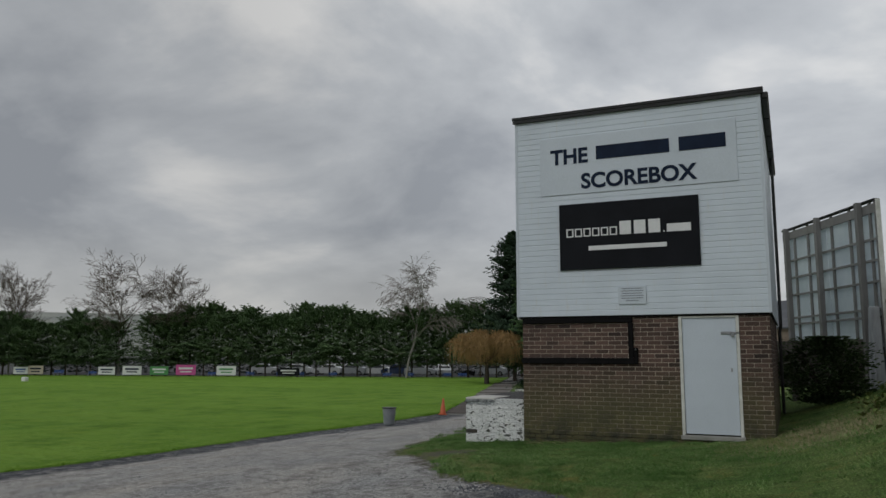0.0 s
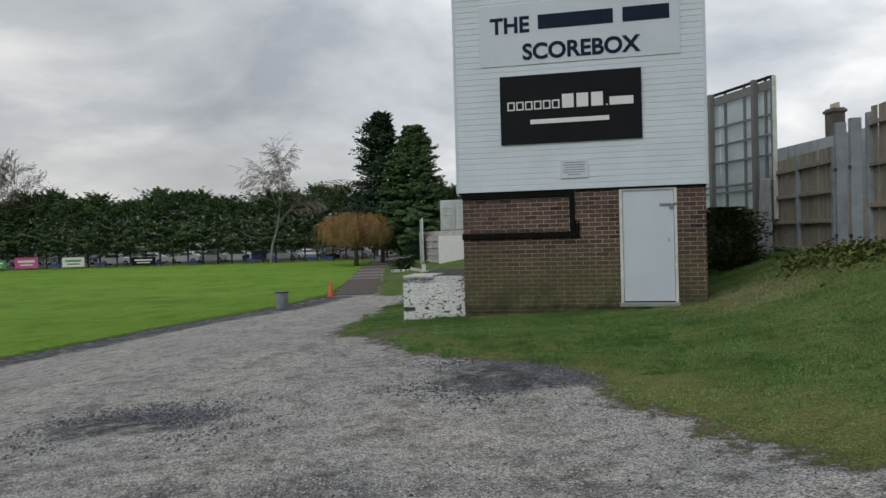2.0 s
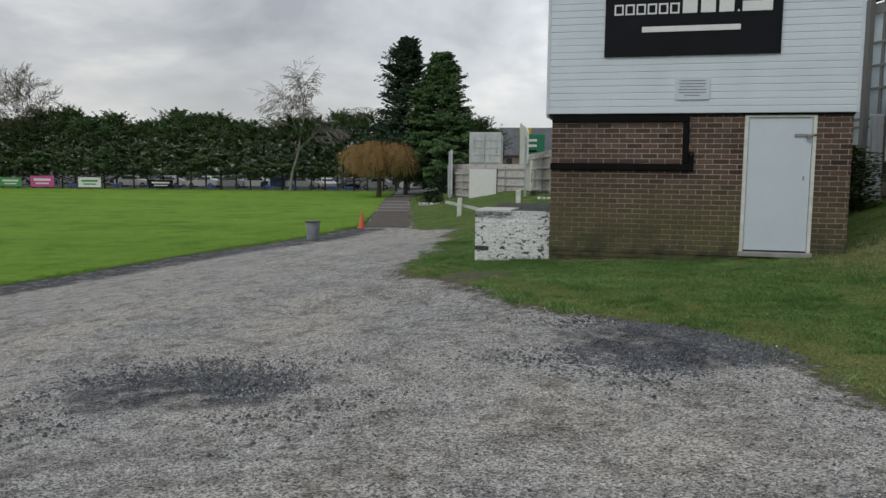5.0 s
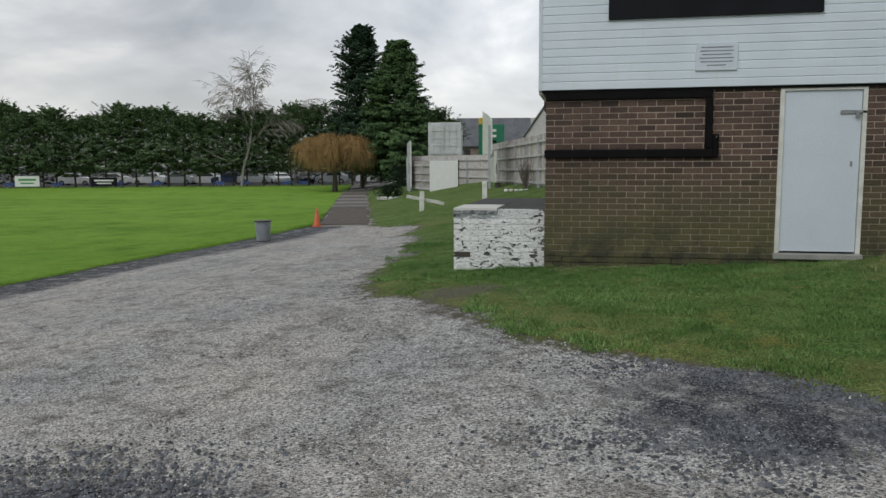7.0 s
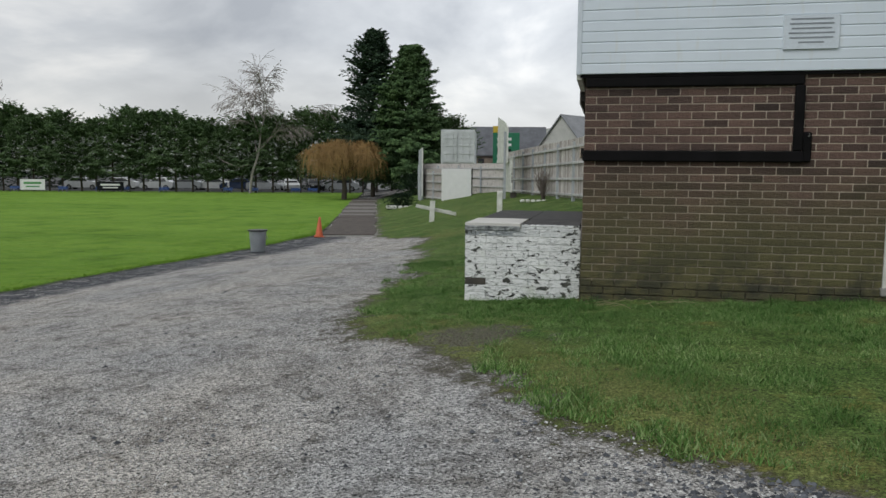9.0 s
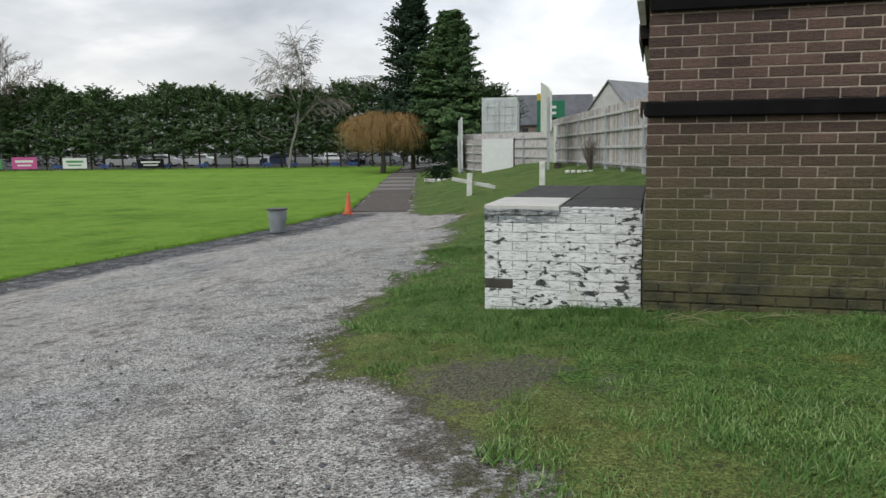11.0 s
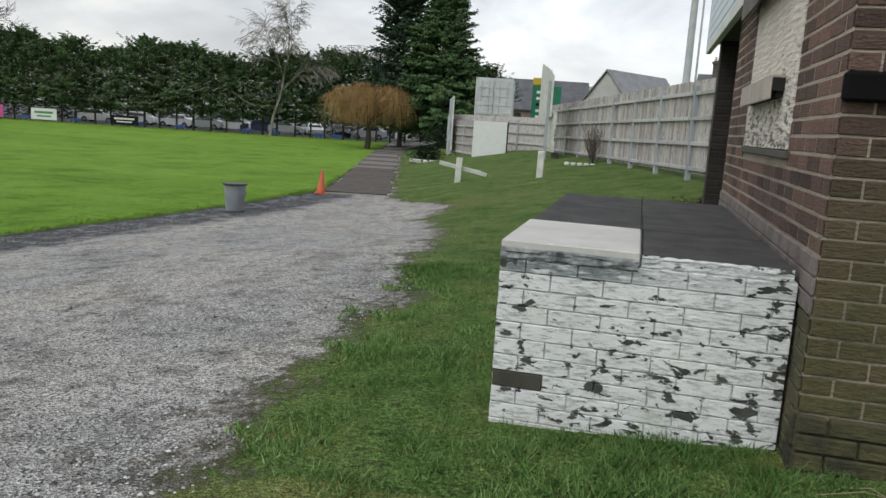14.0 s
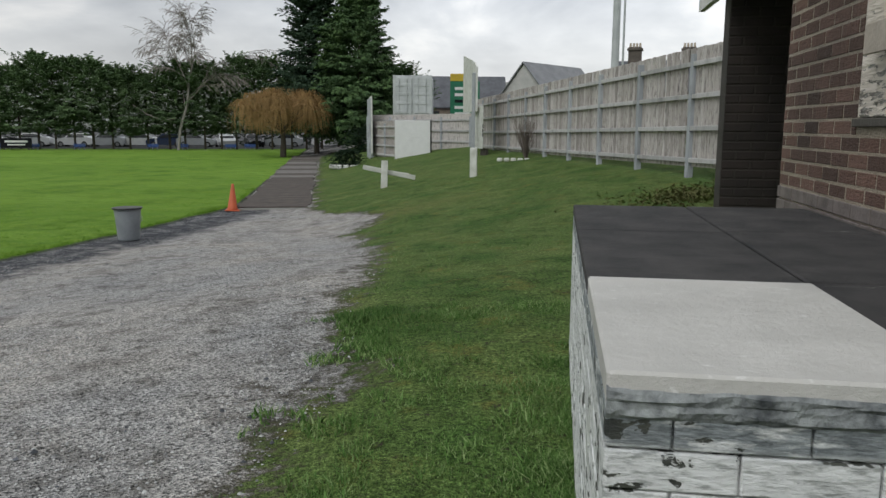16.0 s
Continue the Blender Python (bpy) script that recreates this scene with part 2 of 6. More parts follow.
def old_slab():
    k = Mat("concrete_dark", 0.8)
    c = k.mix(k.noise(5.5, 6, 0.65), (0.010, 0.010, 0.011), (0.052, 0.048, 0.047))
    c = k.mix(k.noise(150, 3, lo=0.45, hi=0.7), c, k.mix(1.0, c, (1.9, 1.85, 1.85), "MULTIPLY"))
    scuff = k.noise(5, 7, 0.72, vec=k.scaled(0.8, 2.2, 1), lo=0.66, hi=0.71)
    c = k.mix(k.math("MULTIPLY", scuff, 0.7), c, (0.36, 0.35, 0.33))
    k.color(c).bump(k.noise(90, 5, 0.7), 0.6, 0.006)
    return k.m


M["slab_dark"] = old_slab()
def painted_slab():
    k = Mat("slab_painted", 0.65)
    c = k.mix(k.noise(3.5, 6, 0.6), (0.47, 0.455, 0.43), (0.60, 0.58, 0.55))
    c = k.mix(k.noise(26, 6, 0.7, vec=k.scaled(0.7, 1.6, 1), lo=0.60, hi=0.70), c, (0.70, 0.69, 0.67))
    c = k.mix(k.noise(11, 7, 0.75, lo=0.64, hi=0.70), c, (0.30, 0.29, 0.25))
    k.color(c).bump(k.noise(34, 6, 0.7), 0.5, 0.006)
    return k.m


M["slab_white"] = painted_slab()
M["concrete"] = varied("concrete", (0.36, 0.35, 0.33), (0.22, 0.22, 0.20), 3, 0.9, bump=0.4)
M["concrete_post"] = varied("grey_painted_post", (0.30, 0.33, 0.36), (0.20, 0.22, 0.25), 3, 0.8)
M["cream"] = varied("cream_board", (0.52, 0.45, 0.38), (0.38, 0.33, 0.28), 6, 0.7)
M["ledge_dark"] = varied("blackened_board", (0.20, 0.175, 0.15), (0.035, 0.03, 0.028), 5, 0.8)
M["dark"] = varied("dark_void", (0.02, 0.018, 0.016), (0.01, 0.01, 0.01), 3, 0.9)


def flaking_board():
    k = Mat("flaking_plywood", 0.75)
    fl = k.noise(20, 7, 0.66, vec=k.scaled(1, 0.45, 1.9), lo=0.0, hi=1.0, dist=0.5)
    low = k.range(k.axis(2), 0.9, 1.55, 0.06, -0.09)
    bare = k.range(k.math("ADD", fl, low), 0.545, 0.575)
    c = k.mix(bare, k.mix(k.noise(4), (0.66, 0.58, 0.50), (0.74, 0.67, 0.60)), k.mix(k.noise(20, 4), (0.16, 0.14, 0.12), (0.30, 0.29, 0.26)))
    k.color(c).bump(k.math("SUBTRACT", k.noise(14, 5, vec=k.scaled(1, 0.5, 3)), bare), 0.9, 0.012)
    return k.m


M["flaking"] = flaking_board()


def weathered_wood(name, a, b, stain=0.5):
    k = Mat(name, 0.9)
    grain = k.noise(14, 5, 0.6, vec=k.scaled(4.0, 4.0, 0.22), lo=0.25, hi=0.75)
    c = k.mix(grain, a, b)
    c = k.mix(k.math("MULTIPLY", k.objrand(), 0.5), c, tuple(v * 0.68 for v in a))
    c = k.mix(k.math("MULTIPLY", k.noise(1.7, 4, vec=k.scaled(2.2, 2.2, 0.7), lo=0.50, hi=0.72), stain), c, (0.10, 0.095, 0.085))
    k.color(c).bump(grain, 0.4, 0.006)
    return k.m


def silvered():
    """Bleached rough-sawn boards with dark runs down the grain."""
    k = Mat("silvered_board", 0.9)
    rnd = k.objrand()
    grain = k.noise(20, 6, 0.7, vec=k.scaled(4.0, 4.0, 0.30), lo=0.3, hi=0.7)
    c = k.mix(grain, (0.30, 0.268, 0.252), (0.60, 0.555, 0.53))
    c = k.mix(k.range(rnd, 0.5, 1.0, 0.0, 0.65), c, (0.22, 0.195, 0.18))
    c = k.mix(k.range(rnd, 0.0, 0.3, 0.45, 0.0), c, (0.68, 0.65, 0.63))
    runs = k.noise(3.0, 6, 0.72, vec=k.scaled(7.0, 7.0, 1.3), lo=0.52, hi=0.62)
    c = k.mix(k.math("MULTIPLY", runs, 0.8), c, (0.13, 0.115, 0.105))
    k.color(c).bump(grain, 0.6, 0.008)
    return k.m


M["fence_board"] = silvered()
M["fence_warm"] = weathered_wood("tan_board", (0.23, 0.195, 0.155), (0.35, 0.30, 0.245), 0.5)
M["screen_wood"] = weathered_wood("screen_timber", (0.16, 0.158, 0.155), (0.25, 0.247, 0.242), 0.4)
M["fence_post"] = weathered_wood("grey_post", (0.30, 0.32, 0.345), (0.47, 0.49, 0.515), 0.4)
M["dark_wood"] = weathered_wood("dark_timber", (0.06, 0.052, 0.045), (0.11, 0.10, 0.085), 0.4)
M["bark"] = weathered_wood("bark", (0.05, 0.04, 0.03), (0.10, 0.085, 0.065), 0.3)
M["birch"] = weathered_wood("birch_bark", (0.22, 0.20, 0.18), (0.36, 0.34, 0.32), 0.6)
M["twig"] = varied("bare_twig", (0.19, 0.155, 0.135), (0.11, 0.085, 0.075), 3, 0.9)
M["birch_twig"] = varied("birch_twig", (0.30, 0.27, 0.25), (0.19, 0.165, 0.15), 3, 0.9)
M["willow"] = varied("golden_withy", (0.39, 0.24, 0.09), (0.24, 0.14, 0.05), 2.5, 0.75)


def foliage(name, a, b, c):
    k = Mat(name, 0.8, spec=0.12)
    v = k.ramp(k.island, [(0.0, a), (0.5, b), (1.0, c)])
    v = k.mix(k.math("MULTIPLY", k.noise(0.7, 4, lo=0.35, hi=0.62), 0.75), v, a)
    k.color(v)
    return k.m


M["leaf_hedge"] = foliage("cypress_leaf", (0.076, 0.124, 0.060), (0.128, 0.194, 0.088), (0.180, 0.258, 0.120))
M["leaf_dark"] = foliage("fir_leaf_dark", (0.032, 0.056, 0.038), (0.052, 0.088, 0.052), (0.080, 0.124, 0.068))
M["leaf_fir"] = foliage("fir_leaf", (0.052, 0.094, 0.042), (0.090, 0.152, 0.058), (0.130, 0.205, 0.076))
M["leaf_bush"] = foliage("bush_leaf", (0.045, 0.070, 0.032), (0.085, 0.135, 0.055), (0.18, 0.24, 0.115))
M["blade"] = foliage("grass_blade", (0.050, 0.115, 0.026), (0.145, 0.270, 0.070), (0.35, 0.43, 0.20))
M["blade_field"] = foliage("field_blade", (0.12, 0.24, 0.024), (0.165, 0.31, 0.034), (0.22, 0.35, 0.055))
M["straw"] = varied("dead_straw", (0.44, 0.37, 0.24), (0.28, 0.22, 0.13), 5, 0.9)


def stone_material(name, a, b):
    k = Mat(name, 0.75)
    c = k.ramp(k.island, [(0.0, a), (0.6, b), (1.0, tuple(min(0.8, v * 1.5) for v in b))])
    k.color(c)
    return k.m


M["stone"] = stone_material("gravel_stone", (0.12, 0.12, 0.12), (0.42, 0.418, 0.412))
M["slate"] = stone_material("slate_chip", (0.022, 0.024, 0.03), (0.085, 0.09, 0.102))


def ground_material():
    k = Mat("ground_mixed", 0.95, spec=0.12)
    warp = k.math("MULTIPLY", k.math("SUBTRACT", k.noise(1.3, 5, 0.65, lo=0, hi=1), 0.5), 1.7)
    warp2 = k.math("MULTIPLY", k.math("SUBTRACT", k.noise(9.0, 7, 0.75, lo=0, hi=1), 0.5), 1.4)
    verge = k.range(k.math("ADD", k.attr("verge"), k.math("ADD", warp, warp2)), -0.03, 0.05)
    lawn = k.range(k.math("ADD", k.attr("lawn"), k.math("MULTIPLY", warp2, 0.2)), -0.03, 0.05)
    slate = k.range(k.math("ADD", k.attr("slate"), k.math("ADD", k.math("MULTIPLY", warp, 0.9), k.math("MULTIPLY", warp2, 0.55))), -0.05, 0.45)
    wear = k.range(k.math("ADD", k.attr("wear"), warp), -0.3, 0.5)
    # crushed stone: small chips in several greys
    cell = k.voronoi(92, out=1)
    sep = k.n.new("ShaderNodeSeparateColor")
    k.l.new(cell, sep.inputs[0])
    chips = k.ramp(sep.outputs[0], [(0.0, (0.06, 0.061, 0.062)), (0.3, (0.27, 0.268, 0.268)), (0.7, (0.475, 0.468, 0.464)), (1.0, (0.70, 0.69, 0.685))])
    chips = k.mix(k.noise(0.55, 4, lo=0.32, hi=0.68), chips, k.mix(1.0, chips, (1.22, 1.16, 1.08), "MULTIPLY"))
    chips = k.mix(k.noise(5.5, 4, lo=0.50, hi=0.70), chips, k.mix(1.0, chips, (0.50, 0.49, 0.47), "MULTIPLY"))
    chips = k.mix(k.noise(1.6, 6, 0.7, lo=0.50, hi=0.68), chips, k.mix(1.0, chips, (0.62, 0.61, 0.60), "MULTIPLY"))
    slates = k.ramp(sep.outputs[1], [(0.0, (0.022, 0.023, 0.027)), (0.5, (0.055, 0.057, 0.067)), (0.85, (0.12, 0.124, 0.136)), (1.0, (0.34, 0.345, 0.36))])
    stone = k.mix(k.math("MULTIPLY", slate, k.noise(3.2, 6, 0.7, lo=0.30, hi=0.52)), chips, slates)
    # outfield turf
    band = k.noise(0.12, 3, vec=k.scaled(0.35, 1.6, 1), lo=0.3, hi=0.7)
    turf = k.mix(band, (0.170, 0.315, 0.045), (0.245, 0.40, 0.066))
    turf = k.mix(k.noise(0.7, 5, vec=k.scaled(0.5, 2.0, 1), lo=0.45, hi=0.85), turf, (0.225, 0.345, 0.046))
    turf = k.mix(k.noise(2.6, 6, 0.7, vec=k.scaled(0.6, 1.5, 1), lo=0.48, hi=0.72), turf, k.mix(1.0, turf, (0.60, 0.68, 0.5), "MULTIPLY"))
    turf = k.mix(k.noise(14, 4, lo=0.35, hi=0.75), turf, k.mix(1.0, turf, (0.62, 0.68, 0.55), "MULTIPLY"))
    turf = k.mix(k.noise(0.9, 8, 0.75, vec=k.scaled(0.7, 0.5, 1), lo=0.50, hi=0.66), turf, k.mix(1.0, turf, (0.58, 0.66, 0.5), "MULTIPLY"))
    # rougher verge turf with moss and worn soil
    rough = k.mix(k.noise(1.1, 5, lo=0.35, hi=0.65), (0.100, 0.195, 0.046), (0.195, 0.275, 0.082))
    rough = k.mix(k.noise(38, 6, 0.7, lo=0.36, hi=0.64), k.mix(1.0, rough, (0.32, 0.34, 0.3), "MULTIPLY"), k.mix(1.0, rough, (1.3, 1.25, 1.3), "MULTIPLY"))
    rough = k.mix(k.noise(3.5, 7, 0.7, lo=0.48, hi=0.66), rough, k.mix(1.0, rough, (0.55, 0.6, 0.5), "MULTIPLY"))
    rough = k.mix(k.noise(2.1, 5, 0.7, lo=0.56, hi=0.72), rough, (0.19, 0.185, 0.05))
    worn = k.mix(k.noise(6, 6, 0.7), (0.17, 0.165, 0.05), (0.30, 0.27, 0.115))
    rough = k.mix(k.math("MULTIPLY", wear, 0.42), rough, worn)
    rough = k.mix(k.noise(60, 6, 0.75, lo=0.38, hi=0.62), k.mix(1.0, rough, (0.33, 0.34, 0.32), "MULTIPLY"), k.mix(1.0, rough, (1.5, 1.45, 1.5), "MULTIPLY"))
    rough = k.mix(k.noise(13, 7, 0.75, lo=0.58, hi=0.66), rough, (0.050, 0.042, 0.030))
    soil = k.mix(k.noise(8, 4), (0.055, 0.045, 0.032), (0.10, 0.085, 0.06))
    edge = k.range(k.math("ABSOLUTE", k.math("ADD", k.attr("verge"), k.math("ADD", warp, warp2))), 0.02, 0.22, 0.7, 0.0)
    tar = k.range(k.attr("tarmac"), -0.5, 0.5)
    ledge = k.range(k.math("ABSOLUTE", k.math("ADD", k.attr("lawn"), 0.05)), 0.04, 0.16, 0.75, 0.0)
    c = k.mix(verge, stone, rough)
    c = k.mix(edge, c, soil)
    mud = k.range(k.math("ADD", k.attr("mud"), k.math("ADD", k.math("MULTIPLY", warp, 1.2), k.math("MULTIPLY", warp2, 2.0))), 0.10, 0.45)
    c = k.mix(k.math("MULTIPLY", mud, 0.8), c, k.mix(k.noise(55, 6, 0.75, lo=0.4, hi=0.62), (0.035, 0.03, 0.025), (0.23, 0.21, 0.185)))
    c = k.mix(lawn, c, turf)
    c = k.mix(ledge, c, (0.035, 0.05, 0.02))
    c = k.mix(tar, c, k.mix(k.noise(3), (0.07, 0.07, 0.072), (0.12, 0.12, 0.12)))
    k.color(c)
    h = k.math("ADD", k.voronoi(92), k.math("MULTIPLY", k.noise(9, 4), 0.8))
    k.bump(h, 0.85, 0.022)
    k.rough(0.95)
    return k.m


M["ground"] = ground_material()

# ---- builders ----
rng = random.Random(7)


def mesh_of(name, verts, faces, mat):
    me = bpy.data.meshes.new(name)
    me.from_pydata([tuple(v) for v in verts], [], faces)
    me.materials.append(mat)
    me.update()
    return me


class Shape:
    """Collects vertices and faces for one mesh."""

    def __init__(self):
        self.v, self.f = [], []

    def add(self, verts, faces):
        o = len(self.v)
        self.v += [tuple(p) for p in verts]
        self.f += [tuple(i + o for i in f) for f in faces]
        return self

    def box(self, a, b, bevel=0.0, m=None):
        """A box from corner a to corner b, its edges chamfered by bevel; m turns it."""
        c = [(p + q) / 2 for p, q in zip(a, b)]
        h = [abs(q - p) / 2 for p, q in zip(a, b)]
        t = min(bevel, min(h) * 0.9)
        vs, ids = [], {}
        signs = [(x, y, z) for x in (-1, 1) for y in (-1, 1) for z in (-1, 1)]
        if t <= 0:
            vs = [(s[0] * h[0], s[1] * h[1], s[2] * h[2]) for s in signs]
            fs = [(0, 1, 3, 2), (4, 6, 7, 5), (0, 4, 5, 1), (2, 3, 7, 6), (0, 2, 6, 4), (1, 5, 7, 3)]
        else:
            for s in signs:
                for ax in range(3):
                    ids[s, ax] = len(vs)
                    vs.append(tuple(s[i] * (h[i] if i == ax else h[i] - t) for i in range(3)))
            fs = []
            for ax in range(3):
                o1, o2 = [i for i in range(3) if i != ax]
                for sg in (-1, 1):
                    q = []
                    for s1, s2 in ((-1, -1), (1, -1), (1, 1), (-1, 1)):
                        s = [0, 0, 0]
                        s[ax], s[o1], s[o2] = sg, s1, s2
                        q.append(ids[tuple(s), ax])
                    flip = (sg < 0) != (ax == 1)
                    fs.append(tuple(reversed(q)) if flip else tuple(q))
            for ax in range(3):
                o1, o2 = [i for i in range(3) if i != ax]
                for s1 in (-1, 1):
                    for s2 in (-1, 1):
                        lo, hi = [0, 0, 0], [0, 0, 0]
                        lo[ax], hi[ax] = -1, 1
                        lo[o1] = hi[o1] = s1
                        lo[o2] = hi[o2] = s2
                        q = (ids[tuple(lo), o1], ids[tuple(hi), o1], ids[tuple(hi), o2], ids[tuple(lo), o2])
                        fs.append(q if (s1 * s2 > 0) != (ax == 1) else tuple(reversed(q)))
            for s in signs:
                q = (ids[s, 0], ids[s, 1], ids[s, 2])
                fs.append(q if s[0] * s[1] * s[2] > 0 else tuple(reversed(q)))
        if m is None:
            vs = [(p[0] + c[0], p[1] + c[1], p[2] + c[2]) for p in vs]
        else:
            vs = [m @ Vector((p[0] + c[0], p[1] + c[1], p[2] + c[2])) for p in vs]
        return self.add(vs, fs)

    def tube(self, pts, radii, sides=6, cap=True):
        """A round bar along pts."""
        rings = []
        for i, p in enumerate(pts):
            p = Vector(p)
            d = Vector(pts[min(i + 1, len(pts) - 1)]) - Vector(pts[max(i - 1, 0)])
            d = d.normalized() if d.length > 1e-9 else Vector((0, 0, 1))
            u = d.orthogonal().normalized() if abs(d.z) < 0.9 else Vector((1, 0, 0)).cross(d).normalized()
            w = d.cross(u)
            r = radii[i] if isinstance(radii, (list, tuple)) else radii
            rings.append([p + (u * math.cos(a) + w * math.sin(a)) * r for a in (2 * math.pi * k / sides for k in range(sides))])
        vs = [q for ring in rings for q in ring]
        fs = []
        for i in range(len(rings) - 1):
            for k in range(sides):
                a, b = i * sides + k, i * sides + (k + 1) % sides
                fs.append((a, b, b + sides, a + sides))
        if cap:
            fs.append(tuple(reversed(range(sides))))
            fs.append(tuple(range((len(rings) - 1) * sides, len(rings) * sides)))
        return self.add(vs, fs)

    def lathe(self, prof, sides=20, centre=(0, 0, 0)):
        """A turned body from (radius, height) steps."""
        vs, fs = [], []
        for r, z in prof:
            vs += [(centre[0] + r * math.cos(2 * math.pi * k / sides), centre[1] + r * math.sin(2 * math.pi * k / sides), centre[2] + z) for k in range(sides)]
        for i in range(len(prof) - 1):
            for k in range(sides):
                a, b = i * sides + k, i * sides + (k + 1) % sides
                fs.append((a, b, b + sides, a + sides))
        fs.append(tuple(reversed(range(sides))))
        fs.append(tuple(range((len(prof) - 1) * sides, len(prof) * sides)))
        return self.add(vs, fs)

    def mesh(self, name, mat):
        return mesh_of(name, self.v, self.f, mat)


def thing(name, label, category, m=None, group="", kind=""):
    ob = new(name)
    ob.empty_display_size = 0.2
    ob.matrix_basis = m or Matrix()
    return tagged(ob, label, category, group, kind)


def part(name, shape, mat, parent, label="", kind=""):
    me = shape if isinstance(shape, bpy.types.Mesh) else shape.mesh(name, mat)
    ob = new(name, me)
    ob.parent = parent
    return tagged(ob, label, kind=kind)


def single(name, shape, mat, label, category="", group="", kind=""):
    me = shape if isinstance(shape, bpy.types.Mesh) else shape.mesh(name, mat)
    return tagged(new(name, me), label, category, group, kind)


def smooth(ob):
    for p in ob.data.polygons:
        p.use_smooth = True
    return ob


def letters(text, size, mat, m, parent, name="lettering", width=None, label=""):
    cu = bpy.data.curves.new(name, "FONT")
    cu.body, cu.size, cu.extrude, cu.offset = text, size, 0.004, size * 0.03
    tmp = bpy.data.objects.new("tmp", cu)
    scene.collection.objects.link(tmp)
    me = bpy.data.meshes.new_from_object(tmp.evaluated_get(bpy.context.evaluated_depsgraph_get()))
    bpy.data.objects.remove(tmp)
    co = np.empty(len(me.vertices) * 3)
    me.vertices.foreach_get("co", co)
    co = co.reshape(-1, 3)
    co[:, 0] -= co[:, 0].min()
    if width:
        co[:, 0] *= width / co[:, 0].max()
    me.vertices.foreach_set("co", co.ravel())
    me.transform(m)
    me.materials.clear()
    me.materials.append(mat)
    return part(name, me, mat, parent, label)


# ---- ground ----
NEAR = ((-60, -1.4), (-14, -1.38), (-9.5, -1.2), (-7.3, -0.92), (-4, -0.56), (-2, -0.42), (0, -0.28), (2, -0.19), (3.4, -0.14), (4.2, -0.06), (5.0, 0.15), (5.8, 0.44), (6.6, 0.7), (9, 0.9), (60, 1.0))
FAR = ((-60, -1.4), (-5.5, -1.4), (-3.0, -1.36), (-1, -0.92), (2, -0.4), (4.4, 0.0), (8, 0.2), (60, 0.3))
NX, NZ = np.array([p[0] for p in NEAR], float), np.array([p[1] for p in NEAR])
FX, FZ = np.array([p[0] for p in FAR], float), np.array([p[1] for p in FAR])


def step(a, b, v):
    k = np.clip((v - a) / (b - a), 0, 1)
    return k * k * (3 - 2 * k)


def soft_profile(x, px, pz, w):
    return sum(np.interp(x + d * w, px, pz) for d in (-1, -0.5, 0, 0.5, 1)) / 5


def height(x, y):
    """The lie of the land: a bank on one side falls to a level outfield."""
    x, y = np.asarray(x, float), np.asarray(y, float)
    k = step(4, 16, y)
    z = soft_profile(x, NX, NZ, 0.7) * (1 - k) + soft_profile(x + 0.29 * np.maximum(0, y - 3), FX, FZ, 0.7) * k
    return z - 0.13 * (1 - step(-6, -2.5, y))


def gz(x, y):
    return float(height(x, y))


def lawn_edge(y):
    return np.interp(y, [-30, -6, 0, 4, 20, 57, 80], [-20, -12.9, -11.0, -10.55, -10.55, -21.3, -28])


def verge_edge(y):
    """How far left the rough grass beside the drive begins, by y."""
    return np.interp(y, [-60, -14, -9.3, -8, -6.9, -5.2, -4.55, -4.15, -3.56, -3.0, -2.5, -1.9, -1.5, -0.8, 1.2, 3, 4.1, 7.7, 9.5, 13.2, 15.2, 16.1, 18.8, 56],
                     [9.5, 6.5, 4.45, 3.7, 3.0, 2.4, 1.6, 0.62, -0.05, -0.4, -0.65, -1.15, -1.85, -2.25, -2.5, -2.6, -2.9, -3.4, -3.9, -5.2, -5.0, -5.4, -7.8, -19.3])


def grade(a, b, fine, coarse_to, growth=1.22):
    """Even steps from a to b, then ever longer ones out to coarse_to on both sides."""
    mid = list(np.arange(a, b + 1e-6, fine))
    out, s, v = [], fine, b
    while v < coarse_to[1]:
        s *= growth
        v += s
        out.append(v)
    low, s, v = [], fine, a
    while v > coarse_to[0]:
        s *= growth
        v -= s
        low.append(v)
    return np.array(low[::-1] + mid + out)


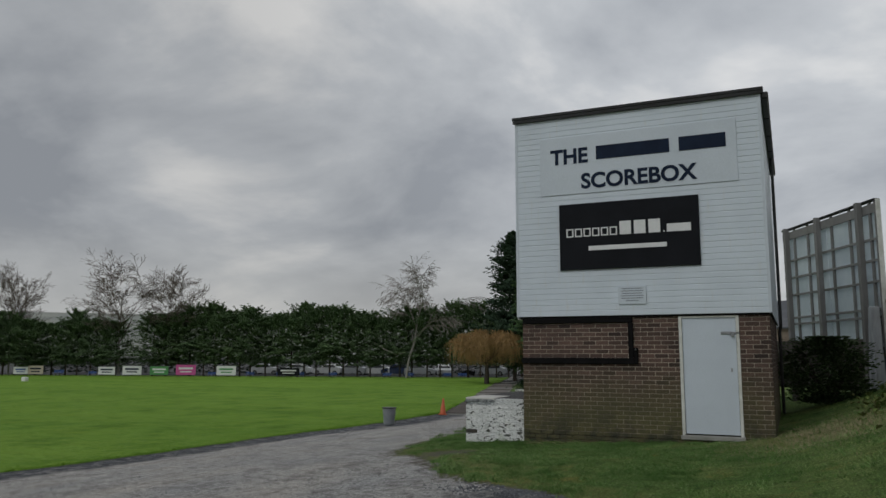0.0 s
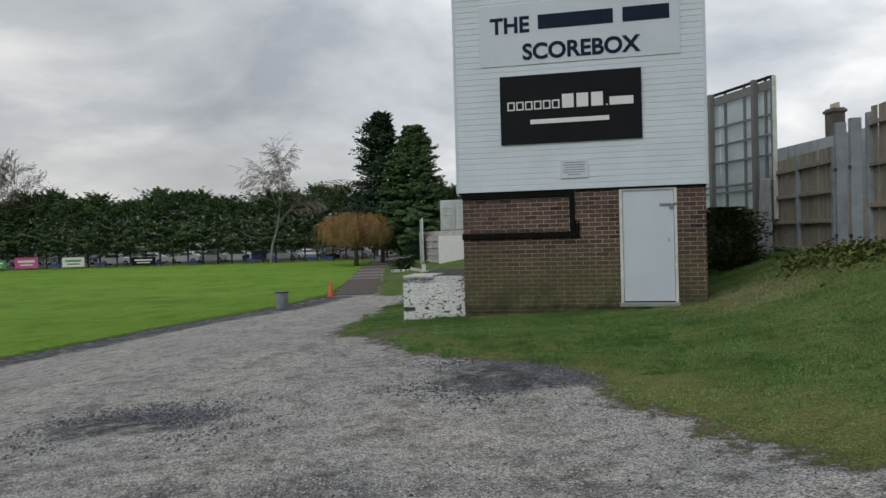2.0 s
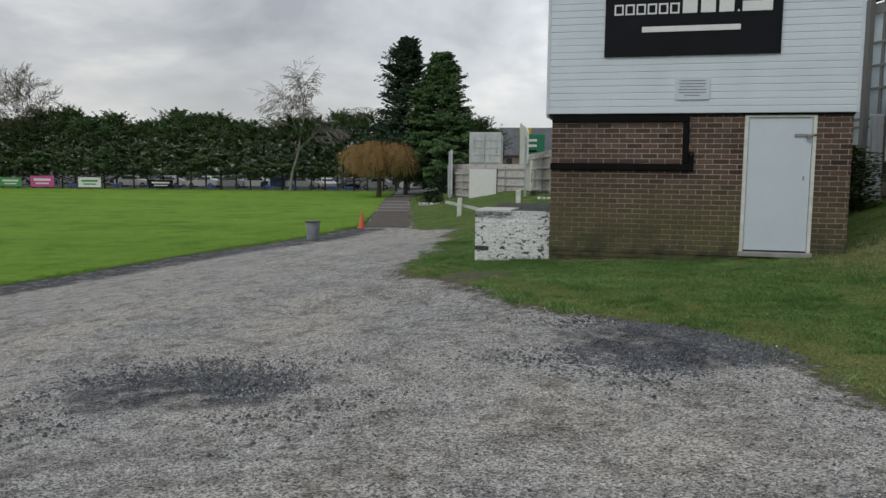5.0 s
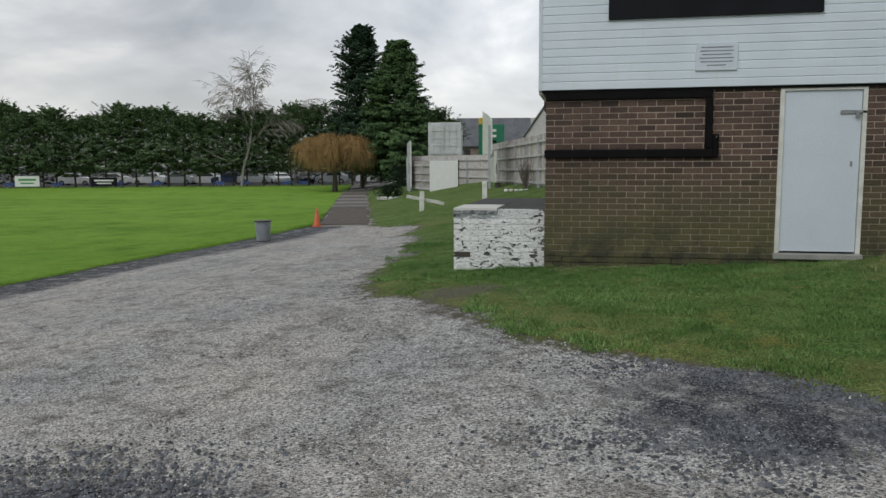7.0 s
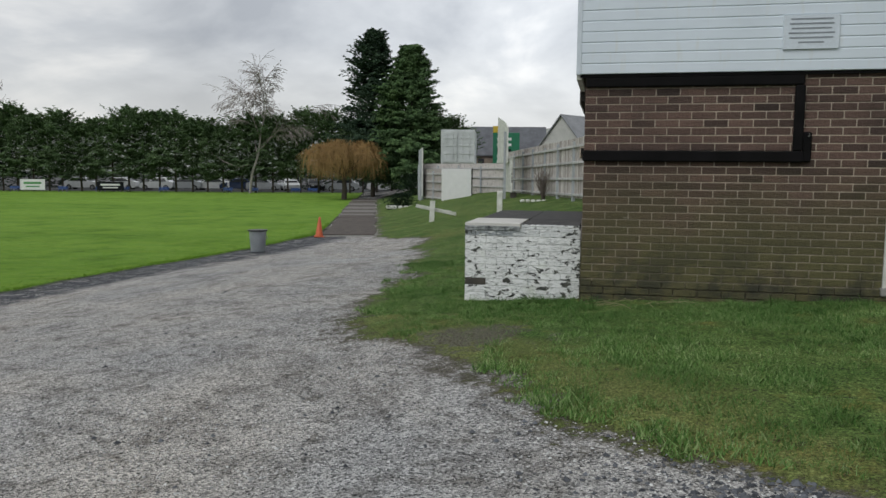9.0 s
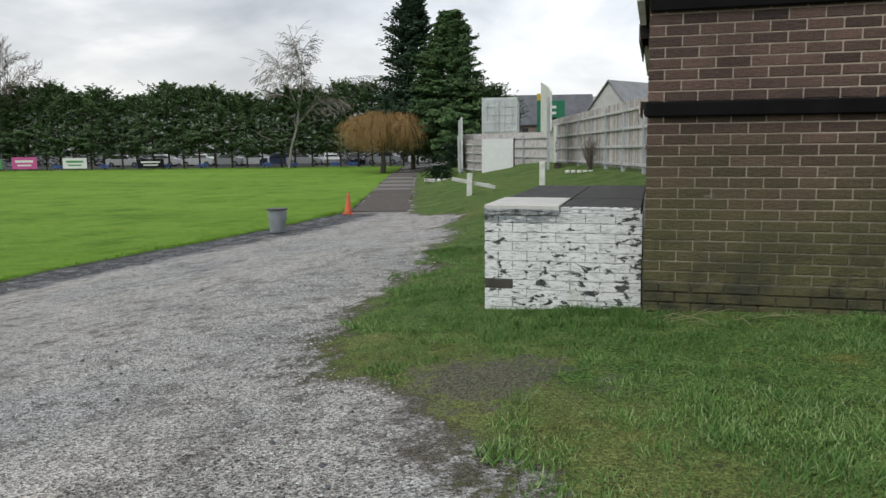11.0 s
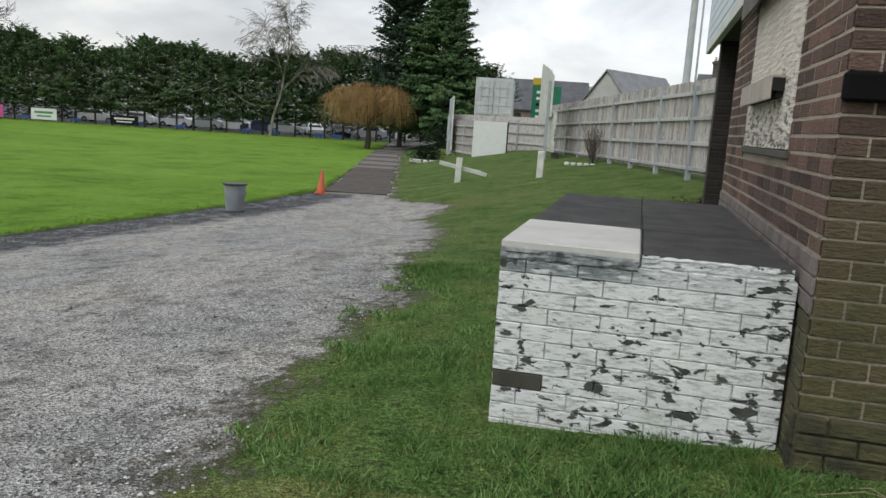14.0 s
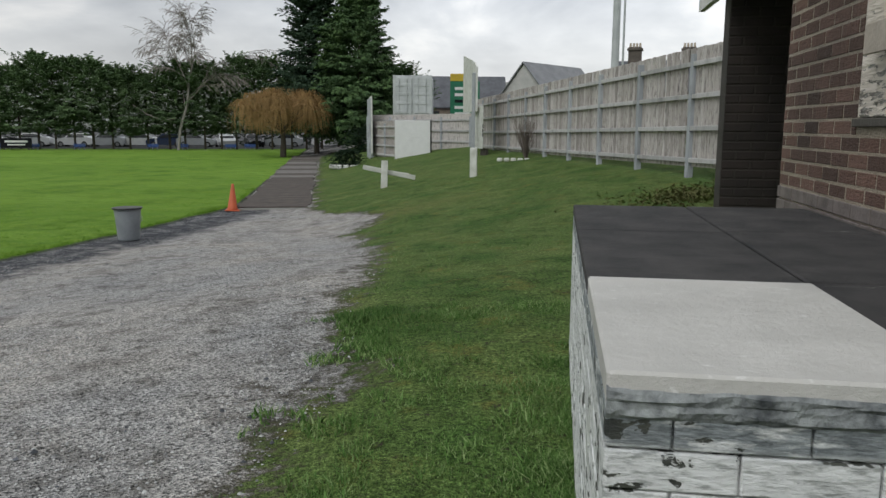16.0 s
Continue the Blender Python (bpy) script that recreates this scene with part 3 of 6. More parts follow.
def build_ground():
    xs = grade(-13, 7.2, 0.13, (-1500, 1500))
    ys = grade(-14, 21, 0.14, (-600, 2500))
    X, Y = np.meshgrid(xs, ys)
    Z = height(X, Y)
    bump = np.array([noise.noise((x * 0.9, y * 0.9, 0)) * 0.6 + noise.noise((x * 3.1, y * 3.1, 4)) * 0.25 for x, y in zip(X.ravel(), Y.ravel())]).reshape(X.shape)
    lawn = lawn_edge(Y) - X
    verge = X - verge_edge(Y)
    Z += bump * 0.035 * np.clip(1.2 - np.clip(lawn, 0, 1) * 0.8, 0, 1.2) * (np.abs(X) < 40) * (Y < 60)
    Z += 0.05 * step(0.0, 0.25, lawn)          # turf stands proud of the drive
    Z += 0.03 * step(0.0, 0.5, verge)
    n, w = X.size, len(xs)
    idx = np.arange(n).reshape(X.shape)
    f = np.stack([idx[:-1, :-1], idx[:-1, 1:], idx[1:, 1:], idx[1:, :-1]], -1).reshape(-1, 4)
    me = bpy.data.meshes.new("ground")
    me.from_pydata(np.stack([X, Y, Z], -1).reshape(-1, 3).tolist(), [], f.tolist())
    me.materials.append(M["ground"])
    # dark slate chippings: a heap near the bank, a scrape mid drive and the strip along the turf
    s1 = 1.7 * (0.95 - np.hypot((X - 1.75) / 1.2, (Y + 5.15) / 1.0))
    s2 = 1.5 * (0.75 - np.hypot((X + 2.0) / 1.4, (Y + 6.9) / 0.95))
    s5 = 0.48 - 0.9 * step(-13.0, -5.0, Y)           # darker slate tone over the near end, fading out by y = -5
    s3 = 1.05 - np.abs(X - lawn_edge(Y) - 0.7)
    s4 = 0.7 - np.hypot((X + 0.9) / 0.9, (Y + 2.0) / 0.6)
    slate = np.maximum(np.maximum(np.maximum(s1, s2), np.maximum(s3, s4 * 0.6)), s5)
    wear = np.maximum((0.65 - np.abs(verge - 0.6)) * (Y < -0.5) - 3.0 * (Y >= -0.5), 1.2 - np.hypot((X - 4.9) / 1.0, (Y + 0.4) / 1.3))
    wear = np.maximum(wear, 0.45 - np.hypot((X + 4.6) / 2.6, (Y - 15.5) / 2.2))
    # car park beyond the boundary trees
    tarmac = (Y - 73.0) - (X + 23.5) * 0.2996 - 2.0
    # trodden soil at the corner of the verge and below the gate posts
    mud = np.maximum(0.75 - np.hypot((X + 0.75) / 1.0, (Y + 1.6) / 0.6), 0.55 - np.hypot((X + 0.15) / 0.5, (Y + 1.75) / 0.5))
    mud = np.maximum(mud, 0.12 - np.abs(verge + 0.25) * 1.0 - 2.0 * (np.abs(Y - 3) > 6))
    for name, val in (("mud", mud), ("lawn", lawn), ("verge", verge), ("slate", slate), ("wear", wear), ("tarmac", tarmac)):
        at = me.attributes.new(name, "FLOAT", "POINT")
        at.data.foreach_set("value", np.clip(val, -9, 9).astype(np.float32).ravel())
    for p in me.polygons:
        p.use_smooth = True
    return single("ground", me, None, "gravel drive, mown cricket outfield and rough grass bank", kind="structure")


build_ground()

# ---- scorebox building ----
W, D = 4.2, 5.7            # brick base
ZB, ZC, ZT = -0.42, 2.0, 5.74
box_ = thing("scorebox_building", "two-storey cricket scorebox, brick below and white cladding above", "scorebox")
DX0, DX1, DZ = 2.78, 3.72, 1.965   # door opening


def brick_mesh(lx, ly, lz, mat, name="brick"):
    return Shape().box((0, 0, 0), (lx, ly, lz), 0.003).mesh(name, mat)


CH, BL = 0.075, 0.225


def brick_skin(parent, along, origin, length, z0, z1, holes, mats, face, keep, seed, proud=0.006, bare=None, JT=0.010, first=0):
    """Bricks in stretcher bond. along: 'x' or 'y'; face: how far they stand out (signed); keep(u, z): which ones are single parts."""
    r = random.Random(seed)
    cache, rest = {}, Shape()
    n = int(round((z1 - z0) / CH))
    for i in range(n):
        za = z0 + i * CH
        u = 0.0 if (i + first) % 2 else -BL / 2
        while u < length - 0.02:
            a, b = max(0.0, u), min(length, u + BL - JT)
            pieces = [(a, b)]
            for h0, h1, hz0, hz1 in holes:
                if za + CH - JT > hz0 + 0.01 and za < hz1 - 0.01:
                    pieces = [q for p, e_ in pieces for q in ((p, min(e_, h0)), (max(p, h1), e_)) if q[1] - q[0] > 0.025]
            for a, b in pieces:
                if b - a < 0.025:
                    continue
                key = round(b - a, 3)
                out = proud + r.uniform(-0.001, 0.0015)
                if along == "x":
                    dims, loc = (b - a, 0.03, CH - JT), (origin[0] + a, origin[1] + (-out if face < 0 else out - 0.03), za)
                else:
                    dims, loc = (0.03, b - a, CH - JT), (origin[0] + (-out if face < 0 else out - 0.03), origin[1] + a, za)
                if keep(a, za):
                    if (along, key) not in cache:
                        cache[along, key] = brick_mesh(*dims, mats[0])
                    me_ = cache[along, key]
                    if bare and any(p_ < (a + b) / 2 < q_ and w_ < za + 0.03 < v_ for p_, q_, w_, v_ in bare):
                        me_ = brick_mesh(*dims, M["brick_bare"])
                    ob = new("brick", me_)
                    ob.parent = parent
                    ob.location = loc
                else:
                    rest.box(loc, tuple(p + q for p, q in zip(loc, dims)), 0.005)
            u += BL
    if rest.v:
        part("brickwork", rest, mats[1], parent, kind="stuff")


# wall cores in mortar, with the door opening and the rear porch left free
T = 0.22
wf = Shape().box((0, 0, ZB), (DX0, T, ZC)).box((DX1, 0, ZB), (W, T, ZC)).box((DX0, 0, DZ), (DX1, T, ZC)).box((DX0, 0.0, ZB), (DX1, T, -0.06))
wall_front = part("front_wall", wf, M["mortar"], box_, "brown brick wall stained green low down")
PY = 3.78                  # the side wall ends here; a porch opens behind it
ws = Shape().box((0, T, ZB), (T, 0.93, ZC)).box((0, 2.62, ZB), (T, PY, ZC)).box((0, 0.93, ZB), (T, 2.62, 0.955)).box((0, 0.93, 1.97), (T, 2.62, ZC))
wall_side = part("side_wall", ws, M["mortar"], box_, "red brick side wall with a boarded window")
# porch walls take the near-black tones that carry the recess shade
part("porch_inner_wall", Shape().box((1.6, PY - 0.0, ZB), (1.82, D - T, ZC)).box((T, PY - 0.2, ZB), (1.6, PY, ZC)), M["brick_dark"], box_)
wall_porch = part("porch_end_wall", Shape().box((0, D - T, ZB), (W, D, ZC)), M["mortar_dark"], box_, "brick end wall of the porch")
wall_right = part("right_wall", Shape().box((W - T, T, ZB), (W, D - T, ZC)), M["mortar"], box_, "brown brick wall")
part("upper_floor", Shape().box((-0.06, -0.04, ZC), (W + 0.04, D + 0.04, ZC + 0.06)), M["dark_wood"], box_, "stained timber soffit")

# cladding: lapped planks on all four sides, on a box core
CX0, CX1, CY0, CY1 = -0.09, W + 0.045, -0.06, D + 0.7
PL = 0.1011
core = Shape().box((CX0 + 0.035, CY0 + 0.035, ZC + 0.06), (CX1 - 0.035, CY1 - 0.035, ZT - 0.02))
clad = part("cladding_wall", core, M["white_panel"], box_, "white lapped plastic cladding")


def plank_mesh(length, along, sign, name):
    """A lapped board: thick at its lower edge, thin at its upper one."""
    prof = [(0.0, 0.0), (0.029, 0.0), (0.033, 0.004), (0.033, PL - 0.014), (0.026, PL - 0.006), (0.026, PL), (0.0, PL)]
    vs, fs = [], []
    for u in (0.0, length):
        for d, z in prof:
            vs.append((u, -d * sign, z) if along == "x" else (-d * sign, u, z))
    k = len(prof)
    for i in range(k):
        j = (i + 1) % k
        fs.append((i, j, j + k, i + k))
    fs += [tuple(reversed(range(k))), tuple(range(k, 2 * k))]
    return mesh_of(name, vs, fs, M["plank"])


pf, ps = plank_mesh(CX1 - CX0 - 0.07, "x", 1, "plank"), plank_mesh(CY1 - CY0 - 0.07, "y", 1, "plank")
pr = plank_mesh(CY1 - CY0 - 0.07, "y", -1, "plank")
for i in range(37):
    z = ZC + i * PL
    for me, loc in ((pf, (CX0 + 0.035, CY0 + 0.035, z)), (ps, (CX0 + 0.035, CY0 + 0.035, z)), (pr, (CX1 - 0.035, CY0 + 0.035, z))):
        ob = new("plank", me)
        ob.parent, ob.location = clad, loc
for x, y in ((CX0, CY0), (CX1 - 0.04, CY0), (CX0, CY1 - 0.04)):
    part("corner_trim", Shape().box((x - 0.004, y - 0.004, ZC - 0.005), (x + 0.044, y + 0.044, ZT - 0.02), 0.004), M["white_panel"], box_)
# black strip added as the shadow line below the front cladding
part("cladding_shadow_strip", Shape().box((CX0 + 0.036, CY0 + 0.02, ZC - 0.03), (CX1 - 0.036, CY0 + 0.06, ZC - 0.002)), M["black_paint"], box_, "black strip painting the shadow under the cladding")
part("side_trim", Shape().box((CX0 - 0.002, CY0 + 0.04, ZC - 0.045), (CX0 + 0.05, CY1, ZC + 0.05)), M["white_paint"], box_, "white painted edge board")
# roof edge, gutter and downpipe
part("roof", Shape().box((CX0 - 0.05, CY0 - 0.05, ZT - 0.015), (CX1 + 0.05, CY1 + 0.05, ZT + 0.045), 0.01), M["roof_felt"], box_, "flat felt roof")
part("fascia", Shape().box((CX0 - 0.035, CY0 - 0.045, ZT - 0.075), (CX1 + 0.035, CY0 - 0.004, ZT - 0.016), 0.004), M["roof_felt"], box_, "black fascia")
gut = Shape()
for i in range(5):
    gut.box((CX1 + 0.004, CY0 + 0.02 + i * 1.25, ZT - 0.15 - 0.0 * i), (CX1 + 0.125, CY0 + 0.02 + i * 1.25 + 1.22, ZT - 0.03), 0.02)
part("gutter", gut, M["plastic_black"], box_, "black plastic gutter")
part("downpipe", Shape().tube([(CX1 + 0.07, 4.4, ZT - 0.12), (CX1 + 0.07, 4.4, 1.95), (CX1 + 0.04, 4.4, 1.8), (CX1 + 0.04, 4.4, 0.1)], 0.035, 10), M["plastic_black"], box_, "black downpipe")

# lettering board, black sign, notice
SY = CY0 - 0.012
part("name_board", Shape().box((0.40, SY, 4.22), (3.84, CY0 + 0.03, 5.30), 0.002), M["white_panel"], box_, "plain white sheet behind the lettering")
FM = lambda x, z: pose(x, SY - 0.004, z, 90, 0, 0)
letters("THE", 0.385, M["navy"], FM(0.60, 4.80), box_, width=0.70, label="navy capital letters")
letters("SCOREBOX", 0.385, M["navy"], FM(1.17, 4.315), box_, width=2.02, label="navy capital letters")
for a, b in ((1.45, 2.74), (2.90, 3.67)):
    part("bar", Shape().box((a, SY - 0.008, 4.825), (b, SY, 5.075), 0.002), M["navy"], box_, "navy bar")
sign = part("sponsor_sign", Shape().box((0.75, SY - 0.018, 2.825), (3.185, CY0 + 0.03, 4.03), 0.003), M["sign_black"], box_, "black sponsor board")
lg = Shape()
YS = SY - 0.022
xx = 0.88
for i in range(6):          # plain row of hollow squares
    lg.box((xx, YS, 3.42), (xx + 0.13, YS + 0.006, 3.442)).box((xx, YS, 3.55), (xx + 0.13, YS + 0.006, 3.572))
    lg.box((xx, YS, 3.442), (xx + 0.022, YS + 0.006, 3.55)).box((xx + 0.108, YS, 3.442), (xx + 0.13, YS + 0.006, 3.55))
    xx += 0.157
for x0, w in ((1.84, 0.2), (2.09, 0.2), (2.34, 0.2)):
    lg.box((x0, YS, 3.42), (x0 + w, YS + 0.006, 3.66), 0.002)
lg.box((2.59, YS, 3.42), (2.615, YS + 0.006, 3.445)).box((2.65, YS, 3.42), (3.05, YS + 0.006, 3.56))
part("logo", lg, M["sign_white"], sign, "white logo shapes")
part("bar", Shape().box((1.28, YS, 3.165), (2.64, YS + 0.006, 3.245), 0.002), M["sign_white"], sign, "white bar")
notice = part("notice_plate", Shape().box((1.78, SY - 0.006, 2.19), (2.26, CY0 + 0.03, 2.50), 0.003), M["white_panel"], box_, "small white notice")
for i in range(6):
    w = (0.36, 0.38, 0.34, 0.39, 0.37, 0.22)[i]
    part("bar", Shape().box((2.02 - w / 2, SY - 0.009, 2.455 - i * 0.042), (2.02 + w / 2, SY - 0.005, 2.468 - i * 0.042)), M["concrete_post"], notice)

# black painted boards on the brick
part("black_board", Shape().box((-0.015, -0.055, 1.155), (2.02, -0.010, 1.262), 0.012), M["black_paint"], box_, "black painted timber band")
part("black_board", Shape().box((0.0, -0.045, 1.872), (2.0, -0.010, 1.966), 0.012), M["black_paint"], box_, "black painted timber band")
part("black_board", Shape().box((1.92, -0.050, 1.262), (2.01, -0.010, 1.872), 0.012), M["black_paint"], box_, "black painted timber band")
part("black_board", Shape().box((2.01, -0.044, 1.16), (2.085, -0.010, 1.44), 0.012), M["black_paint"], box_, "black painted timber band")
part("hook", Shape().tube([(2.05, -0.045, 1.40), (2.05, -0.08, 1.40), (2.05, -0.085, 1.42)], 0.008, 6), M["steel"], box_)
# door
door = part("door", Shape().box((DX0 + 0.045, 0.0, 0.02), (DX1 - 0.045, 0.045, DZ - 0.03), 0.004), M["white_door"], box_, "white flush door, shut")
fr = Shape().box((DX0 - 0.01, -0.022, 0.0), (DX0 + 0.04, 0.09, DZ)).box((DX1 - 0.04, -0.022, 0.0), (DX1 + 0.008, 0.09, DZ)).box((DX0 + 0.04, -0.022, DZ - 0.028), (DX1 - 0.04, 0.09, DZ))
part("door_frame", fr, M["white_paint"], box_, "white painted frame")
part("sill", Shape().box((DX0 - 0.03, -0.07, -0.075), (DX1 + 0.03, 0.1, -0.002), 0.008), M["concrete"], box_, "pale concrete sill")
part("hasp", Shape().box((3.44, -0.016, 1.655), (3.60, -0.001, 1.70), 0.004).box((3.60, -0.022, 1.66), (3.735, -0.006, 1.695), 0.004), M["steel"], door, "galvanised hasp")
part("padlock", Shape().box((3.60, -0.045, 1.61), (3.65, -0.02, 1.665), 0.008), M["steel"], door)
part("keyhole", Shape().box((3.575, -0.006, 1.04), (3.60, 0.001, 1.10), 0.002), M["steel"], door)
# boarded window and its two wooden ledges
win = part("window_board", Shape().box((-0.012, 0.94, 0.965), (0.02, 2.61, 1.96), 0.004), M["flaking"], box_, "plywood board with flaking cream paint")
part("ledge", Shape().box((-0.088, 1.2, 1.215), (-0.074, 2.40, 1.34), 0.004).box((-0.074, 1.203, 1.327), (-0.013, 2.397, 1.338)), M["cream"], win, "cream wooden ledge")
# near-black boxes stand in for the shade inside both ledge hollows
part("ledge_void", Shape().box((-0.072, 1.205, 1.26), (-0.013, 1.225, 1.325)).box((-0.05, 1.225, 1.23), (-0.013, 2.38, 1.325)), M["dark"], win, "near-black infill for the shaded hollow of the ledge")
part("ledge", Shape().box((-0.10, 1.15, 1.82), (-0.085, 2.85, 1.97), 0.004).box((-0.085, 1.155, 1.955), (-0.013, 2.6, 1.968)), M["ledge_dark"], win, "blackened wooden ledge")
part("ledge_void", Shape().box((-0.083, 1.158, 1.85), (-0.013, 1.18, 1.953)), M["dark"], win, "near-black infill for the shaded hollow of the ledge")
part("sill", Shape().box((-0.022, 0.90, 0.925), (0.01, 2.65, 0.962), 0.004), M["dark_wood"], win, "rotten dark sill")

# ---- painted brick platform with slabs ----
M["slab_edge"] = varied("slab_edge", (0.34, 0.36, 0.36), (0.05, 0.056, 0.062), 22, 0.8, grain=60, bump=0.8)
plat = thing("brick_platform", "white-painted peeling brick platform with concrete slab top", "platform")
PX0, PY0, PY1, PZ = -1.225, 0.205, 3.17, 0.448
pw = part("base_wall", Shape().box((PX0 + 0.012, PY0 + 0.012, -0.75), (-0.02, PY1 - 0.012, PZ)), M["mortar_white"], plat, "flaking white masonry")
slabs = ((PX0 - 0.004, -0.640, PY0 - 0.006, 1.05, "w"), (-0.630, -0.034, PY0 + 0.012, 1.10, "d"), (PX0 - 0.004, -0.640, 1.062, 2.13, "d"), (-0.632, -0.034, 1.108, 2.16, "d"),
         (PX0 - 0.004, -0.640, 2.138, PY1 + 0.01, "d"), (-0.632, -0.034, 2.168, PY1 + 0.005, "d"))
for a, b, c, d, k in slabs:
    up = 0.006 if k == "w" else rng.uniform(-0.006, 0.0)
    part("slab", Shape().box((a, c, PZ + 0.001), (b, d, PZ + 0.056 + up), 0.006), M["slab_white" if k == "w" else "slab_dark"], plat, "white-painted slab" if k == "w" else "dark weathered concrete slab")


def ragged_strip(x0, x1, y, z0, z1, depth, seed):
    """A crumbling band of old render, uneven along its face and edges."""
    sh, n, rows = Shape(), 70, 6
    vs = []
    for j in range(rows + 1):
        for i in range(n + 1):
            u, w = i / n, j / rows
            x = x0 + (x1 - x0) * u
            edge = 0.007 * noise.noise((x * 14, seed, j * 0.9)) if 0 < j < rows else 0.003 * noise.noise((x * 30, seed, j * 3.0))
            out = depth * (0.55 + 0.9 * noise.noise((x * 9, j * 1.1, seed)) + 0.5 * noise.noise((x * 40, j * 2.3, seed))) if 0 < j < rows else -0.004
            vs.append((x, y - out, z0 + (z1 - z0) * w + edge))
    fs = [(j * (n + 1) + i, j * (n + 1) + i + 1, (j + 1) * (n + 1) + i + 1, (j + 1) * (n + 1) + i) for j in range(rows) for i in range(n)]
    return sh.add(vs, fs)


part("slab_edge", ragged_strip(PX0 - 0.004, -0.645, PY0 - 0.006, PZ - 0.022, PZ + 0.036, 0.009, 3), M["slab_edge"], plat, "grey crumbling render under the slab")
part("slab_edge", ragged_strip(-0.632, -0.036, PY0 + 0.011, PZ - 0.006, PZ + 0.05, 0.007, 8), M["mortar_white"], plat, "flaking white edge of the slab")

# ---- fences ----
FD = Vector((-0.293, 0.956, 0)).normalized()


def fence_run(label, start, direction, bays, bay, tall, mats, single_bays, side=1, post_step=1, base=None, group=""):
    """Close-boarded fence: posts and rails on the near face, boards behind."""
    d = Vector((direction[0], direction[1], 0)).normalized()
    nrm = Vector((-d.y, d.x, 0)) * side
    ob = thing("timber_fence", label, "fence", group=group)
    r = random.Random(int(start[0] * 100) + 5)
    rest = Shape()
    boards = {}
    ang = math.degrees(math.atan2(d.y, d.x))
    for i in range(bays + 1):
        p = Vector((start[0], start[1], 0)) + d * (bay * i)
        z = gz(p.x, p.y) if base is None else base(p.x, p.y)
        m = pose(p.x, p.y, z, 0, 0, ang)
        post = part("post", Shape().box((-0.06, -0.06, -0.3), (0.06, 0.06, tall - 0.12 + r.uniform(-0.03, 0.03)), 0.008), mats[0], ob)
        post.matrix_basis = m @ pose(0, 0, 0, r.uniform(-0.6, 0.6), r.uniform(-0.6, 0.6))
        if i == bays:
            break
        q = p + d * bay
        z2 = gz(q.x, q.y) if base is None else base(q.x, q.y)
        slope = math.degrees(math.atan2(z2 - z, bay))
        for k in range(4):
            h = 0.22 + k * (tall - 0.52) / 3
            rail = part("rail", Shape().box((0.06, -0.02 * side - 0.03, -0.045), (bay - 0.06, -0.02 * side + 0.03, 0.045), 0.008), mats[-1 if len(mats) > 2 else 0], ob)
            rail.matrix_basis = m @ pose(0, 0, h, 0, -slope, 0)
        n = int(bay / 0.125)
        for k in range(n):
            u = (k + 0.5) * bay / n
            zz = z + (z2 - z) * u / bay
            top = tall + r.uniform(-0.006, 0.012)
            key = round(top, 3)
            if i in single_bays:
                if key not in boards:
                    boards[key] = Shape().box((-0.058, -0.011, 0.10), (0.058, 0.011, key), 0.003).mesh("board", mats[1])
                b = new("board", boards[key])
                b.parent = ob
                b.matrix_basis = m @ pose(u + r.uniform(-0.004, 0.004), side * 0.032 + r.uniform(-0.006, 0.006), zz - z, r.uniform(-0.3, 0.3), r.uniform(-0.5, 0.5), r.uniform(-3, 3))
            else:
                rest.box((u - 0.058, side * 0.032 - 0.011, zz - z + 0.1), (u + 0.058, side * 0.032 + 0.011, zz - z + top), 0.0, m)
    if rest.v:
        part("boarding", rest, mats[1], ob, kind="stuff")
    return ob


M["fence_rail"] = weathered_wood("grey_rail", (0.40, 0.39, 0.39), (0.60, 0.585, 0.58), 0.5)
FM_ = (M["fence_post"], M["fence_board"], M["fence_rail"])
F0 = Vector((1.88, 11.82, 0))
fence_run("silvered close-boarded timber fence along the grass bank", F0, FD, 10, 2.46, 2.3, FM_, range(0, 10), side=-1, base=lambda x, y: 0.12 - 0.012 * max(0, y - 12))
fence_run("pale timber fence beside the white board", (-5.5, 36.2), (-0.72, 0.69), 4, 2.3, 2.1, FM_, (), side=-1, base=lambda x, y: -0.55)
fence_run("weathered timber fence behind the scorebox", (2.9, 11.3), (3.6, -4.4), 2, 2.6, 1.35, (M["dark_wood"], M["dark_wood"]), (), side=1, base=lambda x, y: 0.35)
fence_run("tan timber fence panel with grey posts", (6.5, 7.3), (0.13, -1), 2, 2.0, 2.35, (M["concrete_post"], M["fence_warm"], M["fence_warm"]), (0, 1), side=1, base=lambda x, y: 0.5)
fence_run("tall tan timber fence on the bank", (7.23, 1.75), (0.16, -1), 3, 2.4, 2.75, (M["concrete_post"], M["fence_warm"], M["fence_warm"]), (0,), side=1, base=lambda x, y: 0.62)
for p, h in (((7.03, 2.9), 2.75), ((7.12, 2.25), 2.75)):
    gp = thing("gate_post", "blue-grey painted square gate post", "gate post", pose(p[0], p[1], 0.5), group="gate posts")
    part("post", Shape().box((-0.10, -0.07, -0.3), (0.10, 0.07, h), 0.01), M["concrete_post"], gp)
    part("strap", Shape().box((-0.112, -0.08, 0.5), (-0.09, 0.08, 0.56)).box((-0.112, -0.08, 1.8), (-0.09, 0.08, 1.86)), M["plastic_black"], gp)
hb = thing("hoarding", "grey boarded hoarding behind the fence", "hoarding", pose(7.9, 7.0, 0.4, 0, 0, -75))
for i in range(5):
    part("board", Shape().box((-2.4, 0, 1.55 + i * 0.3), (2.4, 0.03, 1.84 + i * 0.3), 0.004), M["fence_post"], hb)
